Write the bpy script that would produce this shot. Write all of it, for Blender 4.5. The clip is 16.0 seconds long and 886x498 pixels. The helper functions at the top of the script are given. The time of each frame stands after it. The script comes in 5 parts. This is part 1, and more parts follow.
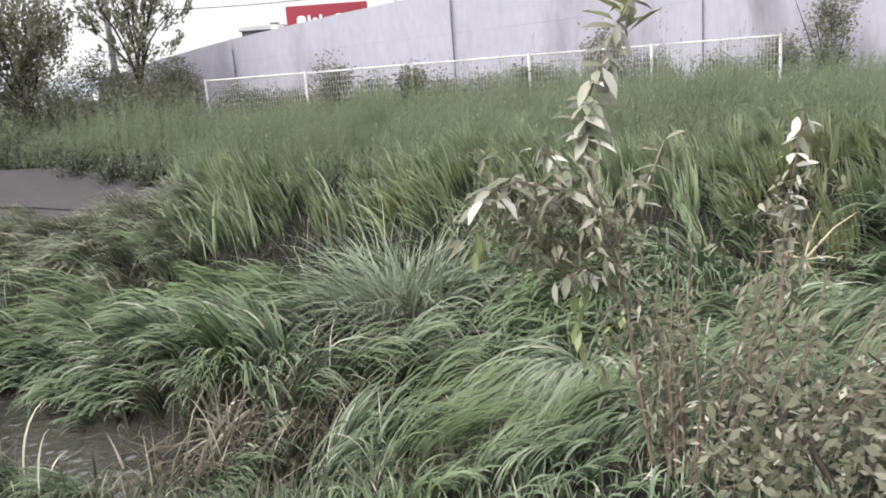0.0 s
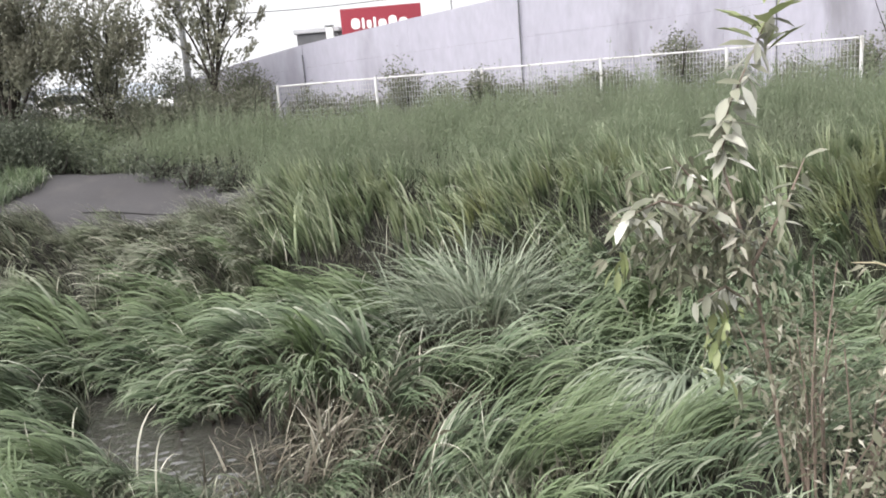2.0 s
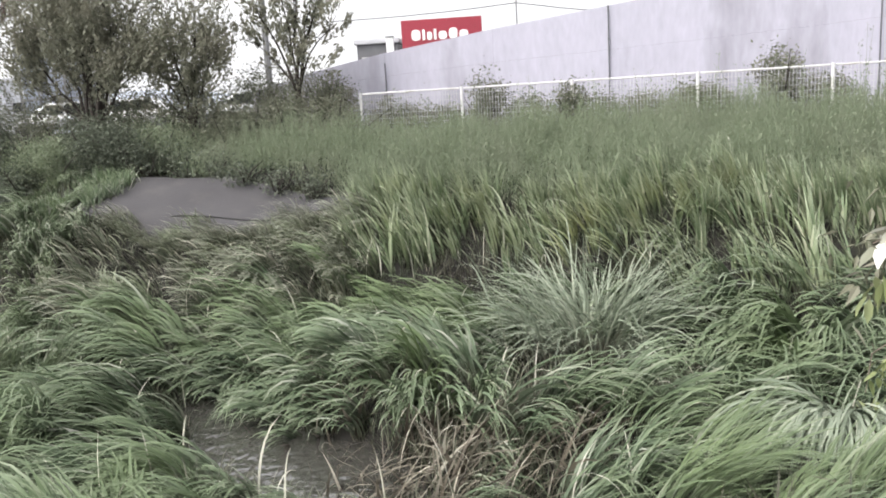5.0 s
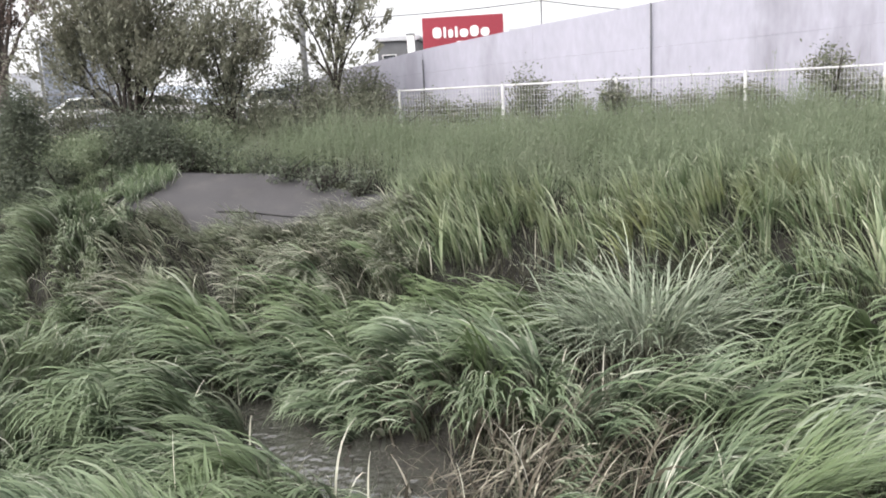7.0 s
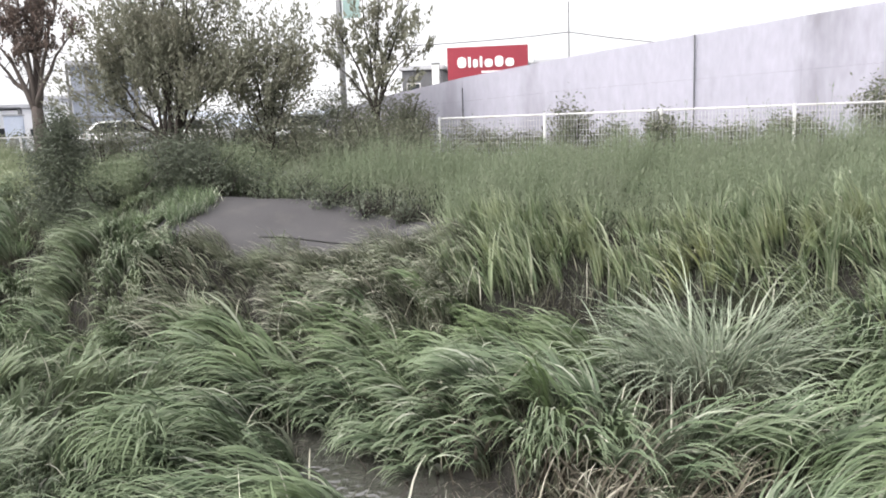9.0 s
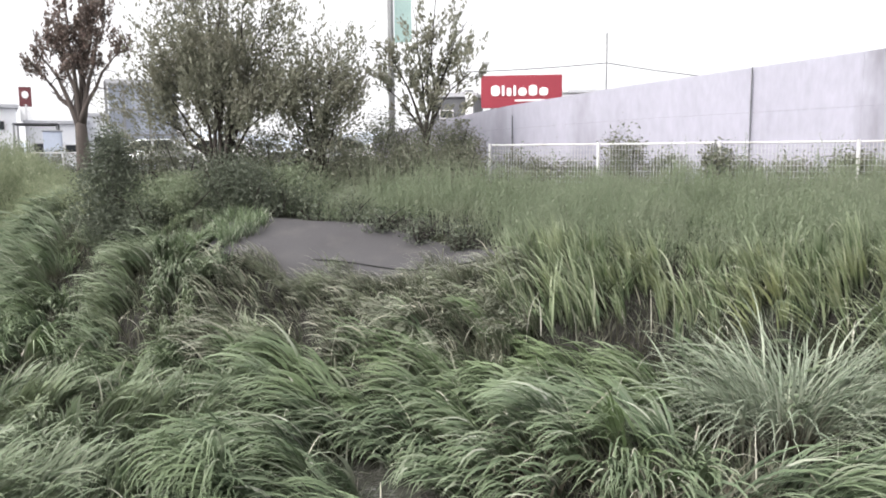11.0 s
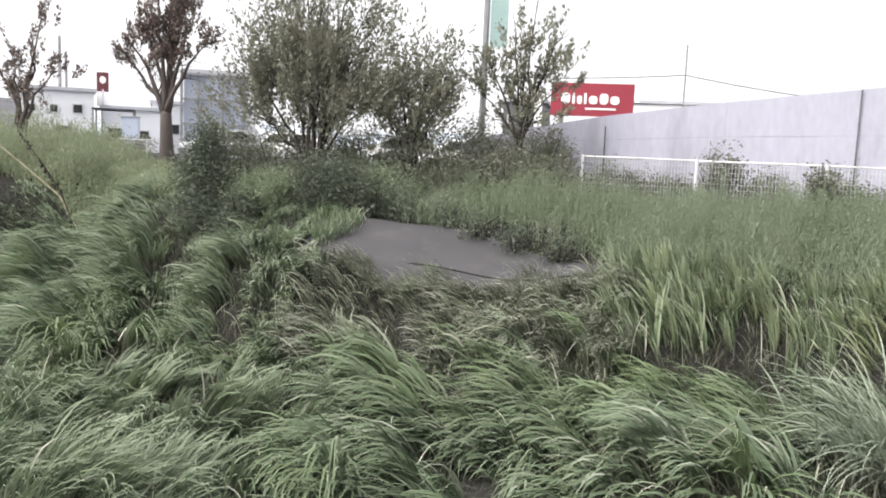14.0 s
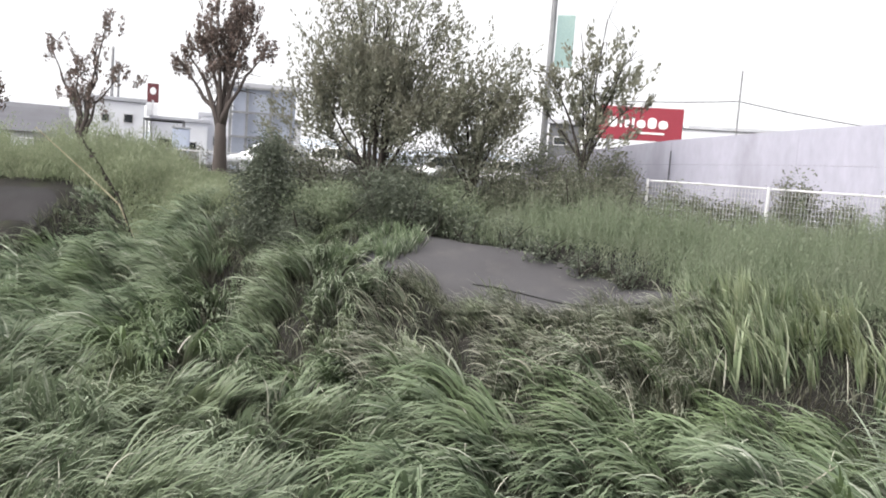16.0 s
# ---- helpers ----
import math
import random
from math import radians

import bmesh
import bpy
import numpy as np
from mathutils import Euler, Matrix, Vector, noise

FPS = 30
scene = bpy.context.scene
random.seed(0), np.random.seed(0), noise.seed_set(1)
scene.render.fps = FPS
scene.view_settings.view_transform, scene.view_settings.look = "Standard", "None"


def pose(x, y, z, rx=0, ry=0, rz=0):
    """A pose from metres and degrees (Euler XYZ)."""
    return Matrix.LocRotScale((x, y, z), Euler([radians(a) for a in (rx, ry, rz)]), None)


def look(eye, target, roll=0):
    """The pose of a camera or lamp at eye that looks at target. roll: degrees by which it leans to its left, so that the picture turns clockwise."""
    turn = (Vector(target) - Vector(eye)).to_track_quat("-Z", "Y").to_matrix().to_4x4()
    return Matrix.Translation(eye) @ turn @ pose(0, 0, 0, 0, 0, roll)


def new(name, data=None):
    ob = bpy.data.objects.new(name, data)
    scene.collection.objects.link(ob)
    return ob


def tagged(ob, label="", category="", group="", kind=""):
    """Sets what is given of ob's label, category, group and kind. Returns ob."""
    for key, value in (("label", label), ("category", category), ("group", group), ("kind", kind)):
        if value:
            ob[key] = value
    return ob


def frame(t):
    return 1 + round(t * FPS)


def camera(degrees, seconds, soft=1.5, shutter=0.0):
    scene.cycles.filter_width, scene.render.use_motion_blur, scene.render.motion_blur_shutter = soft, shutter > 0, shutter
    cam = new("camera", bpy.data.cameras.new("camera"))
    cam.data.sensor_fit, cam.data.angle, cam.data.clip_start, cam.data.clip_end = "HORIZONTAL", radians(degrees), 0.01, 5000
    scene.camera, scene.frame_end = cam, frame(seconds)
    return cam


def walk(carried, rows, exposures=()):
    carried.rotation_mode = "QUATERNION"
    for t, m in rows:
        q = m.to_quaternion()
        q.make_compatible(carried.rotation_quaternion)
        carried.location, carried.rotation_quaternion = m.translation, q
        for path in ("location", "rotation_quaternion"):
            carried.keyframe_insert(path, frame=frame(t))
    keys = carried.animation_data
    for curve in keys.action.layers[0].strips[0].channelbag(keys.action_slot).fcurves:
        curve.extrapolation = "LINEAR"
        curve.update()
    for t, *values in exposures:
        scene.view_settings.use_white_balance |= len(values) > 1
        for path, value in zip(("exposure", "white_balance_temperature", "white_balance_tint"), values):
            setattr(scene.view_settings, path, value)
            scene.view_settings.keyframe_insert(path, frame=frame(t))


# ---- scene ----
cam = camera(58, 16.0, soft=1.85, shutter=0.0)
PATH = [
    (0, look((1.766, -0.500, 2.732), (2.077, 9.263, 0.587), -4.40)),
    (0.5, look((1.661, -0.489, 2.737), (1.884, 9.279, 0.608), -4.43)),
    (1, look((1.554, -0.504, 2.760), (1.658, 9.265, 0.628), -4.63)),
    (1.5, look((1.442, -0.505, 2.794), (1.394, 9.268, 0.678), -4.73)),
    (2, look((1.320, -0.517, 2.862), (1.088, 9.256, 0.753), -4.78)),
    (2.5, look((1.209, -0.490, 2.866), (0.812, 9.294, 0.837), -4.91)),
    (3, look((1.037, -0.383, 2.840), (0.544, 9.415, 0.899), -4.44)),
    (3.5, look((0.889, -0.318, 2.849), (0.325, 9.484, 0.951), -4.01)),
    (4, look((0.781, -0.267, 2.849), (0.146, 9.532, 0.962), -3.92)),
    (6.5, look((0.132, -0.146, 2.853), (-0.667, 9.629, 0.897), -3.09)),
    (7, look((-0.002, -0.103, 2.857), (-0.829, 9.676, 0.933), -3.05)),
    (7.5, look((-0.113, -0.063, 2.852), (-0.980, 9.724, 0.990), -2.88)),
    (8, look((-0.246, -0.012, 2.854), (-1.137, 9.789, 1.082), -2.65)),
    (8.5, look((-0.368, 0.013, 2.862), (-1.293, 9.828, 1.189), -2.38)),
    (9, look((-0.487, 0.051, 2.853), (-1.458, 9.880, 1.287), -2.10)),
    (11.5, look((-1.137, 0.277, 2.844), (-2.425, 10.120, 1.629), -0.01)),
    (12, look((-1.248, 0.325, 2.855), (-2.639, 10.148, 1.606), 0.44)),
    (12.5, look((-1.375, 0.341, 2.848), (-2.866, 10.144, 1.553), 0.92)),
    (13, look((-1.482, 0.335, 2.860), (-3.084, 10.119, 1.554), 1.43)),
    (13.5, look((-1.604, 0.307, 2.879), (-3.304, 10.079, 1.611), 1.95)),
    (14, look((-1.728, 0.283, 2.906), (-3.524, 10.045, 1.688), 2.43)),
    (14.5, look((-1.854, 0.276, 2.913), (-3.745, 10.028, 1.757), 3.02)),
    (15, look((-1.971, 0.335, 2.914), (-3.970, 10.072, 1.818), 3.54)),
    (15.5, look((-2.092, 0.384, 2.901), (-4.200, 10.103, 1.853), 3.85)),
    (16, look((-2.226, 0.428, 2.876), (-4.441, 10.128, 1.870), 4.15)),
]
walk(cam, PATH, [(0.0, 0.62), (1.5, 0.67), (2.5, 0.76), (8.0, 0.8), (9.0, 0.86), (12.0, 0.84), (16.0, 0.78)])
# -- end of path --

# ---- world, sun, exposure ----
world = bpy.data.worlds.new("overcast_sky")
scene.world = world
world.use_nodes = True
wn, wl = world.node_tree.nodes, world.node_tree.links
bg = wn["Background"]
sky = wn.new("ShaderNodeTexSky")
sky.sky_type = "NISHITA"
sky.sun_disc = False
sky.sun_elevation, sky.sun_rotation = radians(50), radians(-131)
sky.air_density, sky.dust_density, sky.ozone_density = 1.2, 5.0, 1.0
grey = wn.new("ShaderNodeHueSaturation")
grey.inputs["Saturation"].default_value = 0.22
wl.new(sky.outputs[0], grey.inputs["Color"])
cloud = wn.new("ShaderNodeMix")
cloud.data_type, cloud.blend_type = "RGBA", "LIGHTEN"
cloud.inputs[0].default_value = 1.0
wl.new(grey.outputs[0], cloud.inputs[6])
cloud.inputs[7].default_value = (3.5, 3.5, 3.6, 1)
wl.new(cloud.outputs[2], bg.inputs["Color"])
bg.inputs["Strength"].default_value = 0.2
sun = new("sun", bpy.data.lights.new("sun", "SUN"))
sun.data.energy, sun.data.angle, sun.data.color = 1.3, radians(50), (1.0, 0.97, 0.92)
sun.matrix_world = look((-5.5, -4.8, 9.0), (0, 0, 0))

rng = np.random.default_rng(7)


# ---- materials ----
def mix(nt, a, b, fac):
    n = nt.nodes.new("ShaderNodeMix")
    n.data_type = "RGBA"
    for s, v in (("Factor", fac), ("A", a), ("B", b)):
        sock = [i for i in n.inputs if i.name == s and i.type == ("VALUE" if s == "Factor" else "RGBA")][0]
        if isinstance(v, (tuple, float, int)):
            sock.default_value = (*v, 1) if isinstance(v, tuple) else v
        else:
            nt.links.new(v, sock)
    return [o for o in n.outputs if o.type == "RGBA"][0]


def noise_tex(nt, scale, detail=5.0, stretch=(1, 1, 1), coords="Object"):
    tc, mp, nz = nt.nodes.new("ShaderNodeTexCoord"), nt.nodes.new("ShaderNodeMapping"), nt.nodes.new("ShaderNodeTexNoise")
    mp.inputs["Scale"].default_value = stretch
    nt.links.new(tc.outputs[coords], mp.inputs["Vector"])
    nt.links.new(mp.outputs[0], nz.inputs["Vector"])
    nz.inputs["Scale"].default_value, nz.inputs["Detail"].default_value = scale, detail
    return nz.outputs["Fac"]


def ramp(nt, fac, lo, hi):
    n = nt.nodes.new("ShaderNodeMapRange")
    n.inputs["From Min"].default_value, n.inputs["From Max"].default_value = lo, hi
    nt.links.new(fac, n.inputs["Value"])
    return n.outputs[0]


def surface(name, c1, c2, scale=6.0, fine=60.0, rough=0.8, metal=0.0, bump=0.3, dist=0.01, stretch=(1, 1, 1), c3=None, c3_scale=1.5, spec=0.5):
    """Two tones at a coarse scale, a fine grain with relief, and a third tone as stains."""
    m = bpy.data.materials.new(name)
    m.use_nodes = True
    nt = m.node_tree
    b = nt.nodes["Principled BSDF"]
    coarse, grain = noise_tex(nt, scale, 6, stretch), noise_tex(nt, fine, 4, stretch)
    col = mix(nt, c1, c2, ramp(nt, coarse, 0.35, 0.68))
    if c3:
        col = mix(nt, col, c3, ramp(nt, noise_tex(nt, c3_scale, 8, stretch), 0.52, 0.75))
    dark = mix(nt, (0.82, 0.82, 0.82), (1.1, 1.1, 1.1), grain)
    mul = nt.nodes.new("ShaderNodeMix")
    mul.data_type, mul.blend_type = "RGBA", "MULTIPLY"
    mul.inputs[0].default_value = 1.0
    nt.links.new(col, mul.inputs[6])
    nt.links.new(dark, mul.inputs[7])
    nt.links.new(mul.outputs[2], b.inputs["Base Color"])
    b.inputs["Roughness"].default_value, b.inputs["Metallic"].default_value = rough, metal
    b.inputs["Specular IOR Level"].default_value = spec
    if bump:
        bp = nt.nodes.new("ShaderNodeBump")
        bp.inputs["Strength"].default_value, bp.inputs["Distance"].default_value = bump, dist
        nt.links.new(grain, bp.inputs["Height"])
        nt.links.new(bp.outputs[0], b.inputs["Normal"])
    return m


def foliage(name, tones, patch=None, patch_scale=0.6, rough=0.55, through_light=0.25, tip=None, root=None, by_object=False, spec=0.4):
    """Leaf or blade material: a tone for each leaf by random, drifting in patches, with a paler tip and a
    straw-coloured or dark root along the blade (UV y). Dark roots also paint in the shade low in the grass.
    """
    m = bpy.data.materials.new(name)
    m.use_nodes = True
    nt = m.node_tree
    b = nt.nodes["Principled BSDF"]
    geo = nt.nodes.new("ShaderNodeNewGeometry")
    cr = nt.nodes.new("ShaderNodeValToRGB")
    el = cr.color_ramp.elements
    while len(el) < len(tones):
        el.new(0.5)
    for i, (p, c) in enumerate(tones):
        el[i].position, el[i].color = p, (*c, 1)
    if by_object:
        geo = nt.nodes.new("ShaderNodeObjectInfo")
    nt.links.new(geo.outputs["Random" if by_object else "Random Per Island"], cr.inputs[0])
    col = cr.outputs[0]
    if patch:
        col = mix(nt, col, patch, ramp(nt, noise_tex(nt, patch_scale, 3), 0.48, 0.7))
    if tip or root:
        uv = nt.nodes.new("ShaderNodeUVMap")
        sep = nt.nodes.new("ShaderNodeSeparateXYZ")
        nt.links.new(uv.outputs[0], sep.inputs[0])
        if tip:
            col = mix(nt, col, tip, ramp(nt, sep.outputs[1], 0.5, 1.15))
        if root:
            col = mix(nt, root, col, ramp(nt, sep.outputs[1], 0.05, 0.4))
    nt.links.new(col, b.inputs["Base Color"])
    b.inputs["Roughness"].default_value = rough
    b.inputs["Specular IOR Level"].default_value = spec
    tr = nt.nodes.new("ShaderNodeBsdfTranslucent")
    nt.links.new(col, tr.inputs[0])
    ms = nt.nodes.new("ShaderNodeMixShader")
    ms.inputs[0].default_value = through_light
    nt.links.new(b.outputs[0], ms.inputs[1])
    nt.links.new(tr.outputs[0], ms.inputs[2])
    nt.links.new(ms.outputs[0], nt.nodes["Material Output"].inputs[0])
    return m


M_SOIL = surface("damp_soil", (0.027, 0.025, 0.022), (0.018, 0.017, 0.015), 3, 50, 0.95, bump=0.6, dist=0.03, c3=(0.035, 0.04, 0.02), spec=0.2)
M_SILT = surface("grey_silt", (0.076, 0.073, 0.077), (0.062, 0.059, 0.063), 1.2, 40, 0.95, bump=0.4, dist=0.012, c3=(0.09, 0.086, 0.086), c3_scale=2.5, spec=0.12)
M_TRACK = surface("dark_track_soil", (0.042, 0.04, 0.041), (0.032, 0.03, 0.031), 1.5, 40, 0.95, bump=0.5, dist=0.02, spec=0.1)
M_WALL = surface("wall_concrete", (0.44, 0.428, 0.505), (0.39, 0.381, 0.448), 0.9, 9, 0.85, bump=0.12, dist=0.004, stretch=(1.3, 1, 0.4), c3=(0.2, 0.192, 0.215), c3_scale=0.75)
M_WALL_DARK = surface("stained_concrete", (0.2, 0.19, 0.205), (0.26, 0.245, 0.265), 2.5, 30, 0.9, bump=0.15, dist=0.004, stretch=(2, 1, 0.25))
M_WHITE = surface("white_paint", (0.66, 0.65, 0.66), (0.56, 0.55, 0.56), 4, 60, 0.5, bump=0.05, c3=(0.42, 0.4, 0.37), c3_scale=3)
M_WIRE = surface("galvanised_wire", (0.55, 0.55, 0.56), (0.42, 0.42, 0.43), 5, 60, 0.5, 0.3, bump=0)
M_RED = surface("red_sign_face", (0.3, 0.03, 0.05), (0.265, 0.027, 0.045), 0.6, 10, 0.4, bump=0)
M_MAROON = surface("maroon_sign_face", (0.13, 0.03, 0.035), (0.11, 0.026, 0.03), 0.6, 10, 0.5, bump=0)
M_LETTER = surface("white_sign_face", (0.85, 0.85, 0.85), (0.8, 0.8, 0.8), 1, 10, 0.4, bump=0)
M_GREYMETAL = surface("grey_steel", (0.3, 0.3, 0.31), (0.22, 0.22, 0.23), 3, 40, 0.5, 0.4, bump=0.05)
M_DARK = surface("dark_cladding", (0.1, 0.1, 0.11), (0.14, 0.14, 0.15), 1, 20, 0.7, bump=0.05)
M_BARK = surface("bark", (0.045, 0.036, 0.03), (0.028, 0.022, 0.019), 8, 60, 0.9, bump=0.6, dist=0.01, stretch=(1, 1, 0.2))
M_BARK_PALE = surface("pale_bark", (0.22, 0.17, 0.14), (0.14, 0.11, 0.09), 8, 60, 0.9, bump=0.5, dist=0.01, stretch=(1, 1, 0.2))
M_BARK_GREY = surface("grey_bark", (0.085, 0.068, 0.062), (0.058, 0.047, 0.043), 8, 60, 0.9, bump=0.5, dist=0.01, stretch=(1, 1, 0.2))
M_PLASTER = surface("white_plaster", (0.8, 0.8, 0.83), (0.74, 0.74, 0.77), 0.5, 20, 0.8, bump=0.05)
M_BLUEPANEL = surface("blue_grey_panel", (0.42, 0.45, 0.54), (0.36, 0.39, 0.48), 0.4, 10, 0.6, bump=0.05)
M_KIOSK = surface("pale_blue_metal", (0.55, 0.6, 0.72), (0.5, 0.55, 0.68), 0.8, 20, 0.5, bump=0.05)
M_PALEROOF = surface("pale_flat_roof", (0.5, 0.5, 0.53), (0.42, 0.42, 0.45), 1, 20, 0.7, bump=0.05)
M_ROOF = surface("grey_roof", (0.1, 0.1, 0.115), (0.075, 0.075, 0.085), 1, 20, 0.7, bump=0.1)
M_GLASS = surface("dark_window_glass", (0.03, 0.035, 0.04), (0.02, 0.022, 0.025), 1, 10, 0.08, bump=0)
M_TYRE = surface("tyre_rubber", (0.02, 0.02, 0.02), (0.03, 0.03, 0.03), 4, 40, 0.8, bump=0)
M_CARWHITE = surface("white_car_paint", (0.8, 0.8, 0.8), (0.78, 0.78, 0.78), 1, 10, 0.2, bump=0)
M_CARSILVER = surface("silver_car_paint", (0.45, 0.46, 0.48), (0.42, 0.43, 0.45), 1, 10, 0.25, 0.5, bump=0)
M_TEAL = surface("teal_banner_cloth", (0.29, 0.4, 0.39), (0.34, 0.45, 0.43), 2, 40, 0.8, bump=0.1)
M_STRAW = surface("dry_stalk", (0.52, 0.47, 0.34), (0.4, 0.34, 0.22), 8, 60, 0.8, bump=0.1)
# pale blue of the hills is distance haze mixed into their colour
M_HILL = surface("haze_tinted_hill", (0.4, 0.44, 0.5), (0.44, 0.47, 0.53), 0.01, 0.3, 1.0, bump=0)

# grass roots are dark too: depth of the mounds put into blade colour
GREENS = [(0.0, (0.07, 0.1, 0.06)), (0.45, (0.116, 0.155, 0.098)), (0.8, (0.18, 0.218, 0.152)), (0.92, (0.29, 0.315, 0.245)), (1.0, (0.55, 0.555, 0.49))]
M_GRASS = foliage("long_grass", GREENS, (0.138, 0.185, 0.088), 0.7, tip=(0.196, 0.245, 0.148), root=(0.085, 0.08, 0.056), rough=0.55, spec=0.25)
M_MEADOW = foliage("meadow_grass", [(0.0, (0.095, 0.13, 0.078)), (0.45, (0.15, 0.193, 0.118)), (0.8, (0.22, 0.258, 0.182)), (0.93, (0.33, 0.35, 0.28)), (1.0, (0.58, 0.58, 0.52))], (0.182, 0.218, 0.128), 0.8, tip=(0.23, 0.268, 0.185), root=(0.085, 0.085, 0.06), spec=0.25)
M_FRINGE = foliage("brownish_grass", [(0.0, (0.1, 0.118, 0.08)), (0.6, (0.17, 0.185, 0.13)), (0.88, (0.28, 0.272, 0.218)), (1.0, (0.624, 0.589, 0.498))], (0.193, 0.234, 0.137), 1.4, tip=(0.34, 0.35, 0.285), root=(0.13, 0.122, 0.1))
# undergrowth tones carry the shade of hollows under the overhanging grass
M_UNDER = foliage("shade_dark_undergrowth", [(0.0, (0.05, 0.062, 0.038)), (0.7, (0.085, 0.098, 0.062)), (1.0, (0.17, 0.165, 0.12))], (0.075, 0.07, 0.05), 1.2)
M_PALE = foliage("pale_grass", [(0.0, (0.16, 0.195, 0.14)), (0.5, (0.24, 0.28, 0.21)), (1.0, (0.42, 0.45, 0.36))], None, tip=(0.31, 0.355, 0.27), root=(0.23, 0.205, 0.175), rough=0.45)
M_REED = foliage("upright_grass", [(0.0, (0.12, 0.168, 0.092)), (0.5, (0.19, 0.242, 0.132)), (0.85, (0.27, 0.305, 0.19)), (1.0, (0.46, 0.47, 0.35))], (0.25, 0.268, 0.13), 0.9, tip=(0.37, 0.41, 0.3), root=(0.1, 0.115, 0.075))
M_WEED = foliage("tall_weeds", [(0.0, (0.17, 0.21, 0.132)), (0.6, (0.215, 0.255, 0.168)), (1.0, (0.26, 0.29, 0.205))], (0.23, 0.254, 0.182), 0.9, through_light=0.45)
M_FIELD = foliage("field_weeds", [(0.0, (0.2, 0.235, 0.142)), (0.6, (0.255, 0.285, 0.182)), (1.0, (0.34, 0.36, 0.25))], (0.25, 0.285, 0.18), 0.6, through_light=0.4)
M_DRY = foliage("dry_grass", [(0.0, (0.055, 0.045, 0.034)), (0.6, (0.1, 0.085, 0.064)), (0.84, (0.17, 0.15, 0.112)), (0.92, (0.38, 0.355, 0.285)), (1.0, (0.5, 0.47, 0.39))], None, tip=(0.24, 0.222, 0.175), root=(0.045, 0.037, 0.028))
M_BLEACHED = foliage("bleached_blades", [(0.0, (0.3, 0.3, 0.23)), (1.0, (0.62, 0.6, 0.52))], None)
M_TREELEAF = foliage("tree_leaves", [(0.0, (0.165, 0.168, 0.126)), (0.6, (0.21, 0.212, 0.162)), (1.0, (0.28, 0.28, 0.22))], (0.185, 0.175, 0.135), 1.2, through_light=0.4)
M_REDLEAF = foliage("brown_tree_leaves", [(0.0, (0.1, 0.08, 0.07)), (0.6, (0.15, 0.116, 0.1)), (1.0, (0.23, 0.165, 0.15))], None, through_light=0.25)
M_SHRUB = foliage("shrub_leaves", [(0.0, (0.115, 0.125, 0.088)), (0.6, (0.15, 0.158, 0.114)), (1.0, (0.21, 0.212, 0.162))], (0.15, 0.135, 0.1), 1.0)
M_SHRUBDARK = foliage("dark_shrub_leaves", [(0.0, (0.075, 0.09, 0.064)), (0.6, (0.1, 0.116, 0.084)), (1.0, (0.14, 0.152, 0.112))])
M_BUSHLEAF = foliage("near_bush_leaves", [(0.0, (0.16, 0.17, 0.12)), (0.3, (0.26, 0.262, 0.2)), (0.6, (0.43, 0.428, 0.37)), (1.0, (0.64, 0.64, 0.59))], None, rough=0.5, by_object=True)

M_BUSHDULL = foliage("dull_bush_leaves", [(0.0, (0.115, 0.122, 0.08)), (0.6, (0.16, 0.16, 0.112)), (0.92, (0.25, 0.24, 0.185)), (1.0, (0.45, 0.43, 0.37))], None, rough=0.6)
M_SPROUT = foliage("sprout_leaves", [(0.0, (0.2, 0.24, 0.1)), (1.0, (0.31, 0.34, 0.18))], None, rough=0.45, by_object=True)

M_WATER = bpy.data.materials.new("still_water")
M_WATER.use_nodes = True
wb = M_WATER.node_tree.nodes["Principled BSDF"]
wb.inputs["Base Color"].default_value = (0.055, 0.053, 0.048, 1)
wb.inputs["Roughness"].default_value = 0.04
wb.inputs["Specular IOR Level"].default_value, wb.inputs["IOR"].default_value = 1.0, 2.0
wbump = M_WATER.node_tree.nodes.new("ShaderNodeBump")
wbump.inputs["Strength"].default_value, wbump.inputs["Distance"].default_value = 0.6, 0.05
M_WATER.node_tree.links.new(noise_tex(M_WATER.node_tree, 8.0, 1), wbump.inputs["Height"])
M_WATER.node_tree.links.new(wbump.outputs[0], wb.inputs["Normal"])


# ---- building helpers ----
def mesh_object(name, verts, faces, material, parent=None, label="", uvs=None, smooth=False):
    me = bpy.data.meshes.new(name)
    me.from_pydata(verts, [], faces)
    me.materials.append(material)
    if smooth:
        me.shade_smooth()
    ob = new(name, me)
    if parent:
        ob.parent = parent
    if label:
        ob["label"] = label
    return ob


def part(name, bm, material, parent=None, label="", smooth=False):
    me = bpy.data.meshes.new(name)
    bm.to_mesh(me)
    bm.free()
    me.materials.append(material)
    if smooth:
        me.shade_smooth()
    ob = new(name, me)
    if parent:
        ob.parent = parent
    if label:
        ob["label"] = label
    return ob


def box(bm, x0, y0, z0, x1, y1, z1, bevel=0.0):
    r = bmesh.ops.create_cube(bm, size=1.0)
    bmesh.ops.scale(bm, vec=(x1 - x0, y1 - y0, z1 - z0), verts=r["verts"])
    bmesh.ops.translate(bm, vec=((x0 + x1) / 2, (y0 + y1) / 2, (z0 + z1) / 2), verts=r["verts"])
    if bevel:
        edges = list({e for v in r["verts"] for e in v.link_edges})
        bmesh.ops.bevel(bm, geom=edges, offset=bevel, segments=2, affect="EDGES", clamp_overlap=True)
    return bm


